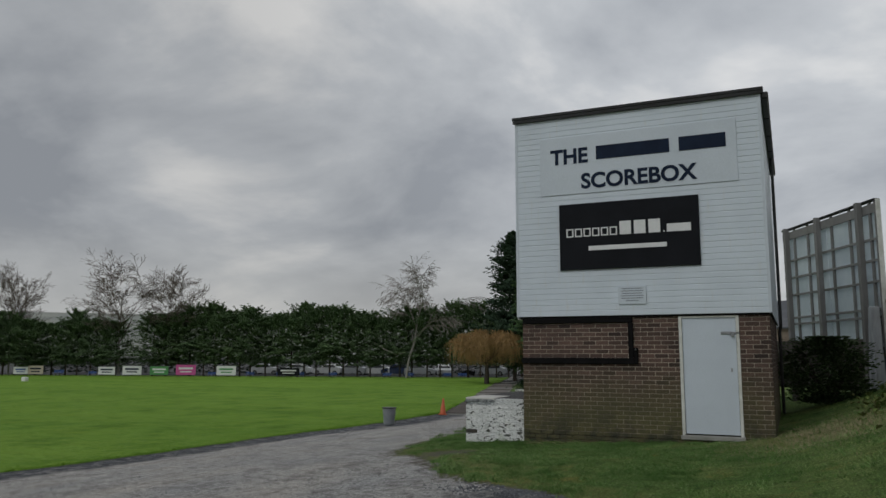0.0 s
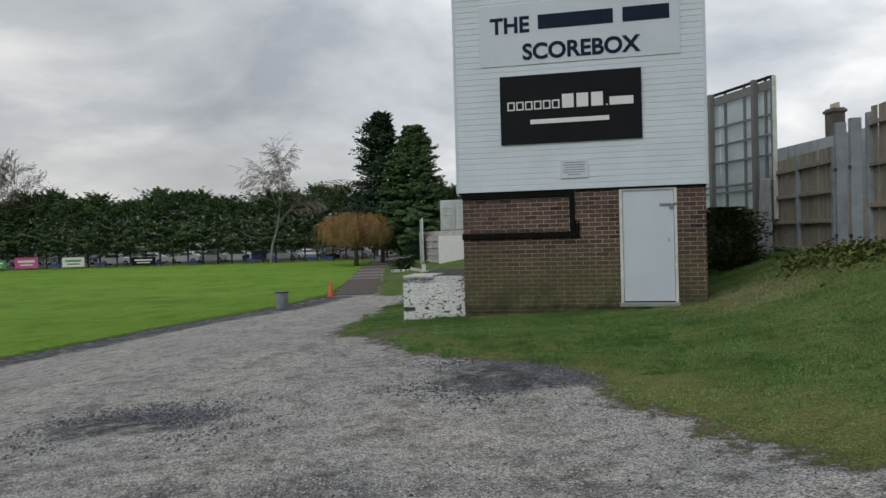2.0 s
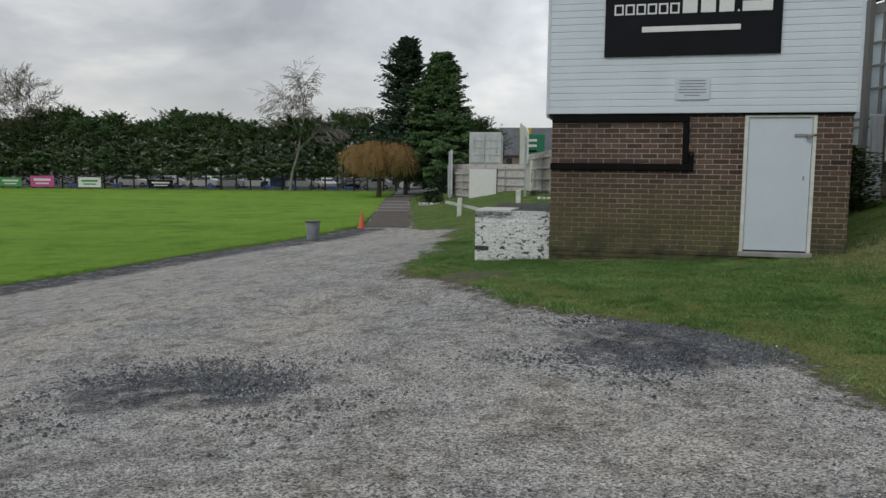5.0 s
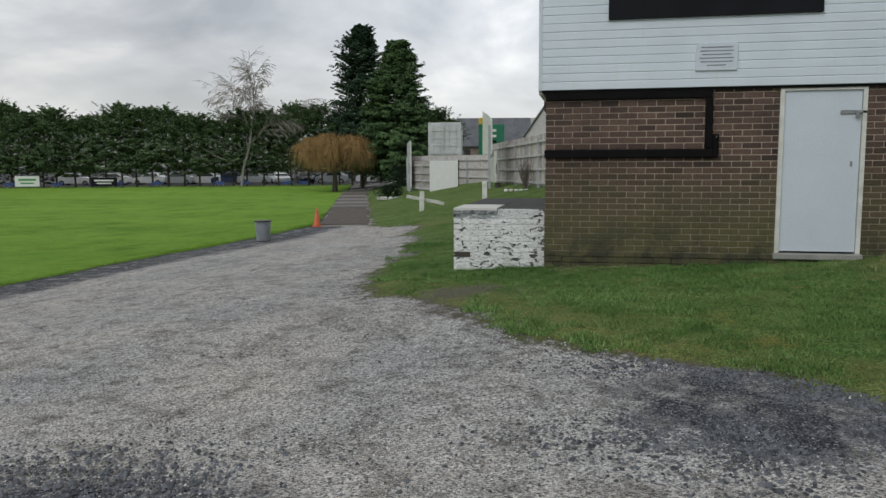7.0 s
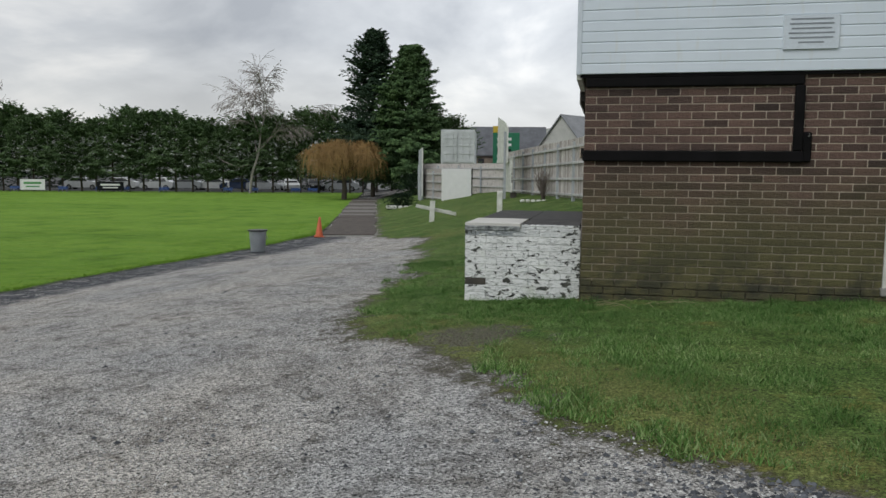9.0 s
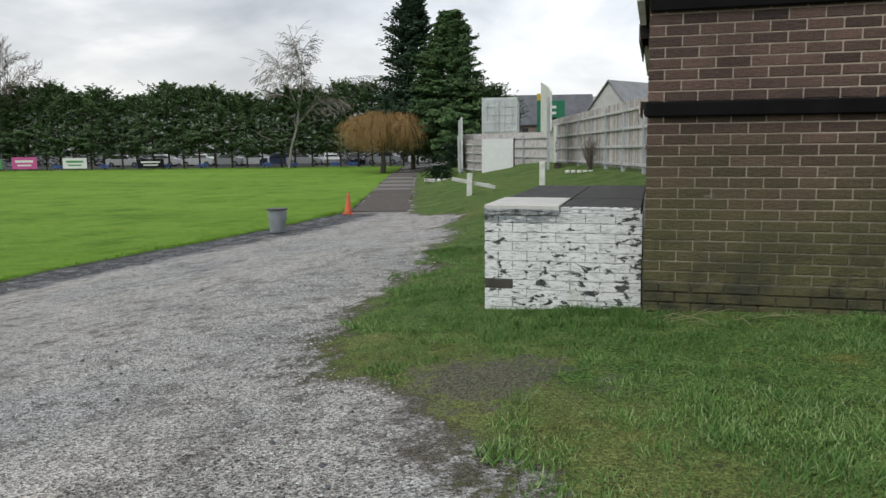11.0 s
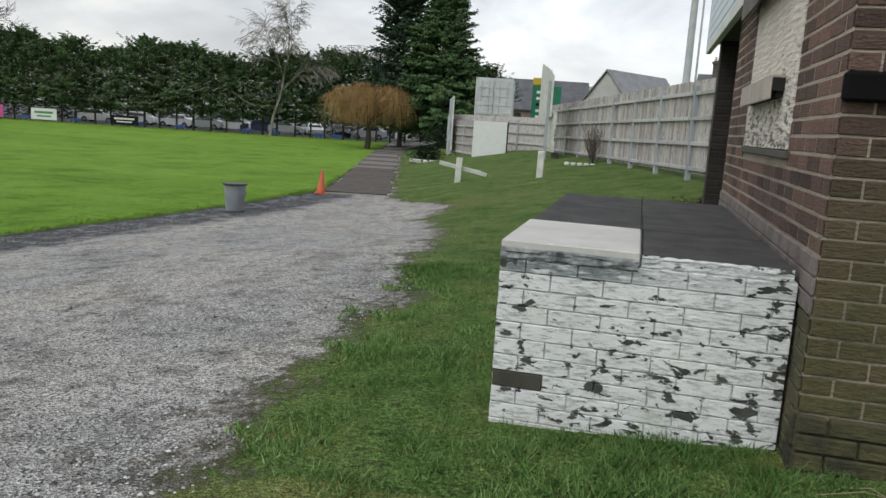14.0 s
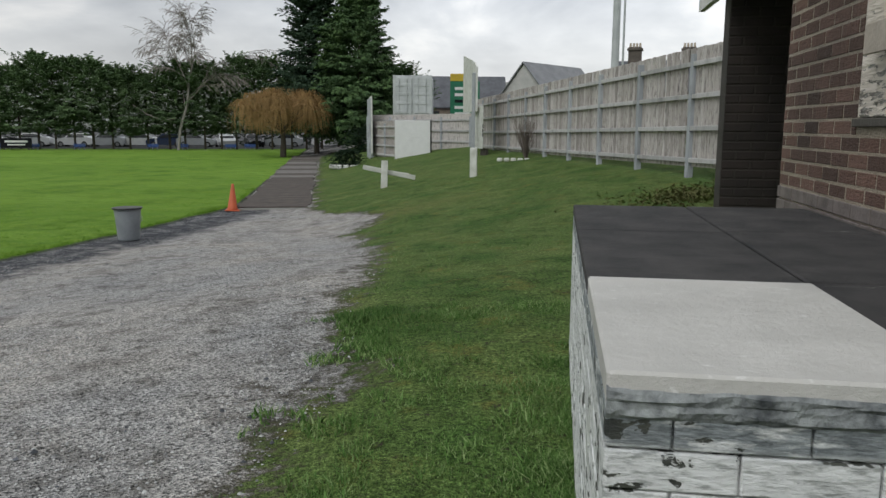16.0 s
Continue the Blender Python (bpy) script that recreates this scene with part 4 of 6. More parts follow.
for x in (-2.3, 0, 2.3):
    part("post", Shape().box((x - 0.06, 0.03, -0.3), (x + 0.06, 0.14, 3.0), 0.005), M["fence_post"], hb)

def sheet_material():
    """Thin milky plastic that lets daylight through."""
    k = Mat("milky_sheet", 0.4)
    c = k.mix(k.noise(1.5, 4), (0.66, 0.72, 0.76), (0.80, 0.85, 0.88))
    k.color(c)
    tr = k.n.new("ShaderNodeBsdfTranslucent")
    k.put(c, tr.inputs["Color"])
    mx = k.n.new("ShaderNodeMixShader")
    mx.inputs[0].default_value = 0.7
    k.l.new(k.b.outputs[0], mx.inputs[1])
    k.l.new(tr.outputs[0], mx.inputs[2])
    k.l.new(mx.outputs[0], k.n["Material Output"].inputs["Surface"])
    return k.m


M["sheet"] = sheet_material()
# ---- tall sight screen beside the building, seen from the back ----
scr = thing("sight_screen", "tall cricket sight screen, white sheets on grey timber frame", "sight screen", pose(6.45, 6.75, 0.48, 0, 0, 114.5))
L_ = 4.9
for i in range(4):
    a = 0.08 + i * (L_ - 0.12) / 4
    part("sheet", Shape().box((a, -0.10, 1.0), (a + (L_ - 0.12) / 4 - 0.03, -0.085, 4.42), 0.002), M["sheet"], scr, "translucent white sheet")
for x in (0.6, 2.65, 4.5):
    part("post", Shape().box((x - 0.065, -0.01, -0.4), (x + 0.065, 0.13, 4.5), 0.01), M["screen_wood"], scr)
for x in (0.03, 0.28, 1.2, 2.1, 3.4, 4.2):
    part("stile", Shape().box((x - 0.03, -0.075, 0.9), (x + 0.03, -0.015, 4.45), 0.006), M["screen_wood"], scr)
for z in (1.0, 1.72, 1.9, 2.55, 3.05, 3.55, 4.28):
    w = 0.028 if z < 4.2 else 0.11
    part("rail", Shape().box((0.0, -0.06, z - w), (L_, -0.012, z + w), 0.006), M["screen_wood"], scr)
part("top_edge", Shape().box((-0.02, -0.12, 4.46), (L_, 0.02, 4.5), 0.004), M["roof_felt"], scr)
part("end_board", Shape().box((-0.06, -0.115, 0.95), (-0.025, -0.01, 4.48), 0.004), M["white_paint"], scr)
for x, y, h, lean in ((6.2, 6.9, 1.95, 3), (6.32, 6.72, 1.9, -1)):
    sp = thing("old_post", "split pale weathered timber post", "post", pose(x, y, gz(x, y), 0, lean, 20), group="old posts")
    part("shaft", Shape().box((-0.10, -0.06, -0.2), (0.10, 0.06, h), 0.015), M["fence_post"], sp)

# ---- edge-on sight screen by the fence ----
sc2 = thing("sight_screen", "white sight screen boards standing end-on by the fence", "sight screen", pose(-4.32, 28.2, -0.25, 0, 0, math.degrees(math.atan2(FD.y, FD.x))))
s2 = Shape()
s2.add([(0.3, -0.03, 1.75), (3.1, -0.03, 1.75), (3.1, -0.03, 4.05), (0.9, -0.03, 3.65), (0.3, -0.03, 3.4), (0.3, 0.03, 1.75), (3.1, 0.03, 1.75), (3.1, 0.03, 4.05), (0.9, 0.03, 3.65), (0.3, 0.03, 3.4)],
       [(0, 1, 2, 3, 4), (9, 8, 7, 6, 5), (0, 5, 6, 1), (1, 6, 7, 2), (2, 7, 8, 3), (3, 8, 9, 4), (4, 9, 5, 0)])
part("upper_board", s2, M["white_paint"], sc2, "white painted upper board")
part("lower_board", Shape().box((-0.2, -0.16, 0.35), (1.6, -0.11, 1.95), 0.01), M["white_paint"], sc2, "white painted lower board")
for k in range(3):
    part("bar", Shape().box((-0.215, -0.15, 0.8 + k * 0.17), (-0.2, -0.12, 0.93 + k * 0.17)), M["black_paint"], sc2)
for x in (0.5,):
    part("post", Shape().box((x - 0.06, 0.03, -0.3), (x + 0.06, 0.15, 3.2), 0.01), M["fence_post"], sc2)
for x, l in ((0.1, 0.3), (0.45, 0.5)):
    part("stump", Shape().tube([(x, -0.3, -0.1), (x + 0.02, -0.31, 0.34)], 0.12, 8), M["dark_wood"], sc2)

# ---- white marker posts ----
mk = thing("marker_post", "short white-painted timber post with a fallen white plank", "post", pose(-6.52, 21.8, gz(-6.52, 21.8), 0, 0, 16))
part("post", Shape().box((-0.10, -0.05, -0.15), (0.10, 0.05, 0.84), 0.015), M["white_paint"], mk).rotation_euler = (0, radians(2), 0)
part("plank", Shape().box((-0.62, 0.06, -0.07), (1.05, 0.10, 0.07), 0.01).mesh("plank", M["white_paint"]), None, mk, "white plank leaning across").matrix_basis = pose(-0.02, 0.0, 0.52, 0, 12, 10)
part("plank", Shape().box((-0.55, 0.11, -0.05), (0.75, 0.15, 0.05), 0.01).mesh("plank", M["white_paint"]), None, mk, "white plank leaning across").matrix_basis = pose(0.1, 0.0, 0.50, 0, 9, 14)
st = thing("marker_post", "stubby white-painted timber post on the bank", "post", pose(-3.66, 20.6, -0.46))
part("post", Shape().box((-0.10, -0.06, -0.2), (0.10, 0.06, 0.80), 0.015), M["white_paint"], st)

# ---- litter bin and cone ----
def litter_bin(m):
    ob = thing("litter_bin", "grey round litter bin with a black rim beside the drive", "bin", m)
    smooth(part("body", Shape().lathe([(0.185, 0.0), (0.19, 0.02), (0.235, 0.56), (0.24, 0.585), (0.215, 0.585), (0.20, 0.3), (0.0, 0.3)], 22), M["bin"], ob, "dull grey galvanised body"))
    part("rim", Shape().lathe([(0.242, 0.57), (0.266, 0.573), (0.27, 0.59), (0.262, 0.602), (0.20, 0.604)], 22), M["plastic_black"], ob, "black plastic rim")
    part("handle", Shape().tube([(0.24, 0, 0.45), (0.28, 0, 0.43), (0.28, 0, 0.36), (0.23, 0, 0.34)], 0.012, 6), M["steel"], ob)
    return ob


M["bin"] = varied("bin_grey", (0.34, 0.36, 0.38), (0.24, 0.26, 0.28), 3, 0.5)
litter_bin(pose(-9.78, 13.1, gz(-9.78, 13.1) + 0.02) @ Matrix.Diagonal((1.08, 1.08, 1.08, 1)))
M["cone"] = varied("cone_orange", (0.66, 0.14, 0.05), (0.50, 0.10, 0.04), 4, 0.55)
cone = thing("traffic_cone", "faded orange plastic traffic cone at the path", "cone", pose(-10.1, 18.85, gz(-10.1, 18.85) + 0.01, 0, 2, 20))
part("base", Shape().box((-0.19, -0.19, 0), (0.19, 0.19, 0.035), 0.01), M["cone"], cone)
smooth(part("body", Shape().lathe([(0.145, 0.035), (0.135, 0.06), (0.035, 0.72), (0.02, 0.74)], 18), M["cone"], cone))

# ---- walkway of worn matting strips ----
walkway = tagged(new("footpath", Shape().box((-0.98, -0.2, -0.10), (0.98, 37.2, -0.02)).mesh("footpath", M["concrete"])), "worn dark footpath of strips across the grass", kind="structure")
walkway.matrix_basis = pose(-9.15, 19.4, -1.33, 0, 0, 16.9)
M["mat_strip"] = varied("path_strip", (0.105, 0.083, 0.07), (0.05, 0.042, 0.037), 3, 0.9, bump=0.5)
M["mat_pale"] = varied("path_strip_pale", (0.22, 0.205, 0.19), (0.14, 0.13, 0.12), 3, 0.9, bump=0.5)
r = random.Random(3)
y = 0.0
while y < 37:
    l = r.uniform(0.55, 0.95)
    a, b = r.uniform(-0.12, 0.05), r.uniform(-0.05, 0.12)
    s = part("strip", Shape().box((-0.94 + a, y, -0.02), (0.94 + b, y + l - 0.03, 0.012 + r.uniform(0, 0.012)), 0.008), M["mat_pale" if r.random() < 0.12 + (y > 12) * 0.35 else "mat_strip"], walkway)
    y += l

# ---- planter ring ----
plr = thing("flower_bed", "low dark shrub in a ring of white stones", "flower bed", pose(-11.9, 37.0, gz(-11.9, 37.0)))
sh = Shape()
for k in range(14):
    a = k * 2 * math.pi / 14
    sh.box((math.cos(a) * 0.75 - 0.13, math.sin(a) * 0.75 - 0.1, -0.05), (math.cos(a) * 0.75 + 0.13, math.sin(a) * 0.75 + 0.1, 0.16), 0.04)
part("stone_ring", sh, M["white_paint"], plr, "whitewashed stones")


# ---- plants ----
def spray(sh, p, out, size, r, droop):
    """A small fan of leaf slivers hanging outward from p."""
    out = Vector(out)
    side = out.cross(Vector((0, 0, 1)))
    side = side.normalized() if side.length > 1e-6 else Vector((1, 0, 0))
    for k in range(3):
        a = (k - 1) * 0.65 + r.uniform(-0.25, 0.25)
        d = (out * math.cos(a) + side * math.sin(a)).normalized()
        tip = p + d * size * r.uniform(0.75, 1.2) + Vector((0, 0, -droop * size * r.uniform(0.5, 1.3)))
        mid = p + d * size * 0.5 + Vector((0, 0, size * 0.08))
        w = (d.cross(Vector((0, 0, 1))).normalized() + Vector((0, 0, r.uniform(-0.5, 0.5)))) * size * 0.22
        sh.add([p, mid - w, tip, mid + w], [(0, 1, 2, 3)])


def conifer_meshes(h, rad, limbs, per, seed, leaf, skirt=0.12, power=0.8, size=0.42, rise=0.2, droop=0.45, leaders=3, ragged=0.35):
    """A trunk, and boughs set round it that carry sprays along their length, with gaps between boughs."""
    r = random.Random(seed)
    trunk = Shape().tube([(0, 0, -0.4), (0.03, 0.02, h * 0.3), (0, 0, h * 0.95)], [0.035 * h * 0.45, 0.012 * h, 0.02], 7).mesh("trunk", M["bark"])
    cr = Shape()
    for i in range(limbs):
        u = r.random() ** 0.9
        z = h * (skirt + (1 - skirt) * u)
        ang = r.uniform(0, 2 * math.pi)
        d = Vector((math.cos(ang), math.sin(ang), 0))
        side = Vector((-d.y, d.x, 0))
        lump = 1 + ragged * noise.noise((d.x * 1.4 + seed, d.y * 1.4, z * 0.45)) * 1.6
        ln = (rad * (1 - u) ** power * lump + 0.18) * r.uniform(0.78, 1.12) * (1 - 0.4 * max(0, 0.1 - u) / 0.1)
        up = rise * r.uniform(0.6, 1.4) + 0.8 * u * u
        for q in range(per):
            t_ = 0.30 + 0.70 * (q + r.random()) / per
            wide = 0.30 * (1.15 - t_) * min(ln, 2.2) + 0.05
            p = d * ln * t_ + side * r.uniform(-wide, wide)
            p.z = z + up * ln * t_ - droop * 0.5 * ln * t_ * t_ + r.uniform(-0.10, 0.10)
            spray(cr, p, d + side * r.uniform(-0.8, 0.8) + Vector((0, 0, up * 0.8 - 0.1)), size * r.uniform(0.6, 1.2), r, droop)
    for k in range(leaders):     # upright leaders that break the outline
        a_, q_ = r.uniform(0, 6.28), rad * (0.06 if k == 0 else r.uniform(0.05, 0.75 if power < 0.5 else 0.3))
        x, y = math.cos(a_) * q_, math.sin(a_) * q_
        zt = h * (skirt + (1 - skirt) * (1 - min(1, q_ / rad) ** (1 / power))) + r.uniform(0.15, 0.75)
        for q in range(11):
            spray(cr, Vector((x + r.uniform(-0.05, 0.05), y + r.uniform(-0.05, 0.05), zt - q * 0.13)), Vector((r.uniform(-0.8, 0.8), r.uniform(-0.8, 0.8), 1.1)), size * (0.35 + q * 0.07), r, -0.1)
    return trunk, cr.mesh("crown", M[leaf])


def plant(name, label, category, meshes, m, group=""):
    ob = thing(name, label, category, m, group)
    for nm, me in zip(("trunk", "crown"), meshes):
        part(nm, me, None, ob)
    return ob


HD = Vector((0.958, 0.287, 0))
HP = Vector((-23.5, 73.0, 0))
variants = [conifer_meshes(7.5, 2.45, 235, 16, 40 + k, "leaf_hedge", 0.17, 0.36, 0.29, 0.42, 0.35, 16, 0.45) for k in range(4)]
r = random.Random(12)
i = 0
s = -92.0
while s < 9:
    if not (-50.3 < s < -48.0):
        p = HP + HD * s + Vector((-HD.y, HD.x, 0)) * r.uniform(-0.4, 0.4)
        hs = r.uniform(0.88, 1.10) * (1.0 if s > -44 else 0.93)
        t_ = plant("cypress_tree", "dense dark green clipped cypress in the boundary row", "tree", variants[i % 4], pose(p.x, p.y, -1.45, 0, 0, r.uniform(0, 360)) @ Matrix.Diagonal((q_ := r.uniform(0.85, 1.2), q_, hs, 1)), "boundary trees")
        i += 1
    s += r.uniform(1.3, 1.95)

plant("conifer_tree", "very tall dark conifer with dense branches", "tree", conifer_meshes(15.0, 4.7, 820, 22, 91, "leaf_dark", 0.08, 0.74, 0.33, 0.42, 0.40, 7, 0.45), pose(-21.3, 61.6, -1.4), "tall conifers")
plant("conifer_tree", "tall green conifer with layered drooping branches", "tree", conifer_meshes(12.9, 4.6, 860, 24, 92, "leaf_fir", 0.06, 0.68, 0.33, 0.32, 0.50, 5, 0.35), pose(-16.7, 58.2, -1.3), "tall conifers")


def bare_tree(seed, h, spread, levels, mat_t, mat_b, lean=0.0, weep=0.0):
    r = random.Random(seed)
    tr, br = Shape(), Shape()

    def grow(p, d, length, rad, lev):
        pts, rs = [p], [rad]
        n = 4 if lev < 2 else 3
        for k in range(n):
            d = (d + Vector((r.uniform(-1, 1), r.uniform(-1, 1), r.uniform(-0.4, 0.6))) * 0.16 + Vector((0, 0, -weep * lev * 0.08))).normalized()
            p = p + d * length / n
            pts.append(p)
            rs.append(max(0.017, rad * (1 - 0.55 * (k + 1) / n)))
        (tr if lev == 0 else br).tube(pts, rs, 6 if lev == 0 else (4 if lev < 3 else 3), cap=False)
        if lev >= levels:
            return
        kids = (10, 6, 6, 5, 3)[lev]
        for k in range(kids):
            f = (0.42 + 0.58 * (k + r.random()) / kids) if lev == 0 else (0.25 + 0.75 * (k + r.random()) / kids)
            i0 = min(int(f * n), n - 1)
            q = pts[i0].lerp(pts[i0 + 1], f * n - i0)
            a = r.uniform(0, 2 * math.pi)
            u = d.orthogonal().normalized()
            u = u * math.cos(a) + d.cross(u) * math.sin(a)
            nd = (d * r.uniform(0.7, 1.1) + u * spread * r.uniform(0.6, 1.15)).normalized()
            grow(q, nd, length * r.uniform(0.42, 0.62) * (1 - 0.25 * f * (lev == 0)), rs[i0] * 0.55, lev + 1)

    if weep:                     # one low bough that sweeps out and up
        br.tube([(0, 0, 3.0), (-0.9, -0.1, 2.7), (-2.1, -0.2, 3.3), (-3.2, -0.2, 4.2)], [0.08, 0.06, 0.045, 0.02], 5)
    grow(Vector((0, 0, -0.3)), Vector((lean, 0, 1)).normalized(), h * 0.78, h * 0.0095, 0)
    return tr.mesh("trunk", M[mat_t]), br.mesh("crown", M[mat_b])


for args, m, lb in (((5, 11.9, 0.50, 4, "birch", "birch_twig", 0.04, 1.0), pose(-36.2, 66.5, -1.4) @ Matrix.Diagonal((1.3, 1.3, 1.0, 1)), "slender bare birch with pale trunk"),
                    ((8, 13.2, 0.95, 4, "birch", "twig", -0.04, 0.0), pose(-72.4, 58.5, -1.4, 0, 0, 10) @ Matrix.Diagonal((1.25, 1.25, 1.0, 1)), "broad bare winter tree over the hedge"),
                    ((9, 12.7, 0.8, 4, "birch", "twig", 0.02, 0.0), pose(-67.6, 60.0, -1.4, 0, 0, 80), "broad bare winter tree over the hedge"),
                    ((11, 12.6, 0.7, 4, "birch", "twig", 0.0, 0.0), pose(-86.5, 54.0, -1.4, 0, 0, 150), "broad bare winter tree over the hedge")):
    plant("bare_tree", lb, "tree", bare_tree(*args), m, "bare trees")

# golden willow: weeping withies from a short trunk
r = random.Random(21)
wt, wc = Shape().tube([(0, 0, -0.3), (0.1, 0, 1.0), (0, 0.1, 2.3)], [0.3, 0.24, 0.16], 8), Shape()
heads = [(r.uniform(-2.7, 2.7), r.uniform(-2.2, 2.2), r.uniform(3.1, 4.9)) for k in range(30)]
for hx, hy, hz in heads:
    hz -= 0.06 * (hx * hx + hy * hy)
    wt.tube([(0, 0.05, 1.9), (hx * 0.5, hy * 0.5, hz * 0.8), (hx, hy, hz)], [0.09, 0.05, 0.02], 5)
    for k in range(95):
        a, q = r.uniform(0, 2 * math.pi), r.uniform(0.15, 1.5)
        d = Vector((math.cos(a), math.sin(a), 0))
        p0 = Vector((hx, hy, hz))
        low = r.uniform(1.5, 3.6) if r.random() < 0.6 else hz - r.uniform(0.3, 1.2)
        p1 = p0 + d * q * 0.55 + Vector((0, 0, r.uniform(-0.1, 0.45)))
        p2 = p0 + d * q + Vector((r.uniform(-0.15, 0.15), r.uniform(-0.15, 0.15), (low - hz) * 0.45))
        wc.tube([p0, p1, p2, p2 + d * 0.1 + Vector((r.uniform(-0.1, 0.1), r.uniform(-0.1, 0.1), (low - hz) * 0.5))], [0.016, 0.013, 0.010, 0.005], 3, cap=False)
plant("willow_tree", "weeping willow with bare golden-orange withies", "tree", (wt.mesh("trunk", M["bark"]), wc.mesh("crown", M["willow"])), pose(-21.5, 54.0, -1.4) @ Matrix.Diagonal((0.9, 0.9, 1.0, 1)))


def bush(seed, w, h, n, leaf, size):
    r = random.Random(seed)
    sh = Shape()
    st_ = Shape()
    for k in range(9):
        a = r.uniform(0, 6.28)
        st_.tube([(0, 0, -0.1), (math.cos(a) * w * 0.2, math.sin(a) * w * 0.2, h * 0.4), (math.cos(a) * w * 0.4, math.sin(a) * w * 0.4, h * 0.8)], [0.025, 0.018, 0.006], 4)
    for k in range(n):
        a, z = r.uniform(0, 6.28), r.uniform(0.02, 1)
        rr = w / 2 * math.sqrt(max(0.0, 1 - (z - 0.35) ** 2 / 0.46)) * (1 + 1.15 * noise.noise((math.cos(a) * 2.4, math.sin(a) * 2.4, z * 3.5 + seed))) * (r.uniform(0.5, 1.05) if k % 12 else r.uniform(1.0, 1.4))
        d = Vector((math.cos(a), math.sin(a), 0.5))
        spray(sh, Vector((math.cos(a) * rr, math.sin(a) * rr, z * h)), d, size, r, 0.2)
    return st_.mesh("stems", M["bark"]), sh.mesh("foliage", M[leaf])


def plant_bush(label, meshes, m):
    ob = thing("bush", label, "bush", m)
    part("stems", meshes[0], None, ob)
    part("foliage", meshes[1], None, ob)


plant_bush("dense dark evergreen bush beside the brick wall", bush(3, 1.6, 1.5, 3600, "leaf_bush", 0.10), pose(5.2, 5.7, 0.22))
plant_bush("low dark shrub in the flower bed", bush(4, 1.3, 0.85, 700, "leaf_dark", 0.16), pose(-11.9, 37.0, gz(-11.9, 37.0)))
plant_bush("dark shrub below the tall conifers", bush(6, 2.6, 2.0, 900, "leaf_dark", 0.24), pose(-14.6, 52.5, -1.2))

# ---- far ground level row: cars, benches, boards ----
def car_shape(seed, length, h):
    """Side profile swept across the width, narrowed towards the roof."""
    prof = [(0.0, 0.35), (0.02, 0.72), (0.28 * length / 4.2, 0.88), (1.15, 0.98), (1.75, h), (3.1, h + 0.01), (length - 0.45, 1.02), (length - 0.03, 0.95), (length, 0.4), (length - 0.3, 0.26), (0.3, 0.26)]
    sh = Shape()
    vs, n = [], len(prof)
    for sx in (-1, 1):
        vs += [(x - length / 2, sx * (0.86 - max(0, z - 0.9) * 0.35), z) for x, z in prof]
    fs = [tuple(range(n)), tuple(reversed(range(n, 2 * n)))] + [((i + 1) % n, i, i + n, (i + 1) % n + n) for i in range(n)]
    return sh.add(vs, fs)


M["glass"] = Mat("car_glass", 0.25, 0.0, 0.25).color((0.015, 0.018, 0.02)).m
M["tyre"] = varied("tyre", (0.02, 0.02, 0.02), (0.012, 0.012, 0.012), 6, 0.85)
M["lamp_clear"] = varied("headlamp", (0.55, 0.57, 0.6), (0.4, 0.42, 0.45), 9, 0.15)


def car(paint, m, label, length=4.2, h=1.45):
    ob = thing("car", label, "car", m, "parked cars")
    part("body", car_shape(1, length, h), paint, ob)
    for sx in (-1, 1):
        gl = Shape()
        y0, y1 = sx * 0.845, sx * (0.86 - (h - 0.08 - 0.9) * 0.35 + 0.008)
        gl.add([(1.30 - length / 2, y0, 1.0), (1.82 - length / 2, y1, h - 0.08), (3.0 - length / 2, y1, h - 0.08), (length - 0.75 - length / 2, y0, 1.03)], [(0, 1, 2, 3) if sx > 0 else (3, 2, 1, 0)])
        part("side_window", gl, M["glass"], ob)
    part("windscreen", Shape().add([(1.16 - length / 2, -0.76, 1.0), (1.16 - length / 2, 0.76, 1.0), (1.70 - length / 2, 0.66, h - 0.05), (1.70 - length / 2, -0.66, h - 0.05)], [(3, 2, 1, 0)]), M["glass"], ob)
    part("rear_window", Shape().add([(length / 2 - 0.55, -0.72, 1.12), (length / 2 - 0.55, 0.72, 1.12), (3.2 - length / 2, 0.64, h - 0.04), (3.2 - length / 2, -0.64, h - 0.04)], [(0, 1, 2, 3)]), M["glass"], ob)
    for x in (0.75, length - 0.8):
        for sy in (-1, 1):
            wh = part("wheel", Shape().tube([(x - length / 2, sy * 0.66, 0.31), (x - length / 2, sy * 0.87, 0.31)], 0.31, 14), M["tyre"], ob)
            part("rim", Shape().tube([(x - length / 2, sy * 0.865, 0.31), (x - length / 2, sy * 0.882, 0.31)], 0.19, 10), M["steel"], wh)
    for sy in (-0.6, 0.6):
        part("headlight", Shape().box((-length / 2 - 0.01, sy - 0.16, 0.62), (-length / 2 + 0.08, sy + 0.16, 0.74), 0.02), M["lamp_clear"], ob)
    return ob


paints = {"white": (0.72, 0.73, 0.74), "silver": (0.42, 0.44, 0.46), "dark blue": (0.03, 0.05, 0.12), "black": (0.02, 0.02, 0.022), "dark grey": (0.09, 0.095, 0.10)}
pm = {k: varied("paint_" + k.replace(" ", "_"), v, tuple(c * 0.85 for c in v), 2, 0.25, bump=0.0) for k, v in paints.items()}
r = random.Random(31)
hang = math.degrees(math.atan2(HD.y, HD.x))
cols = ["white", "white", "silver", "white", "dark blue", "silver", "white", "black", "silver", "white", "dark grey", "white"]
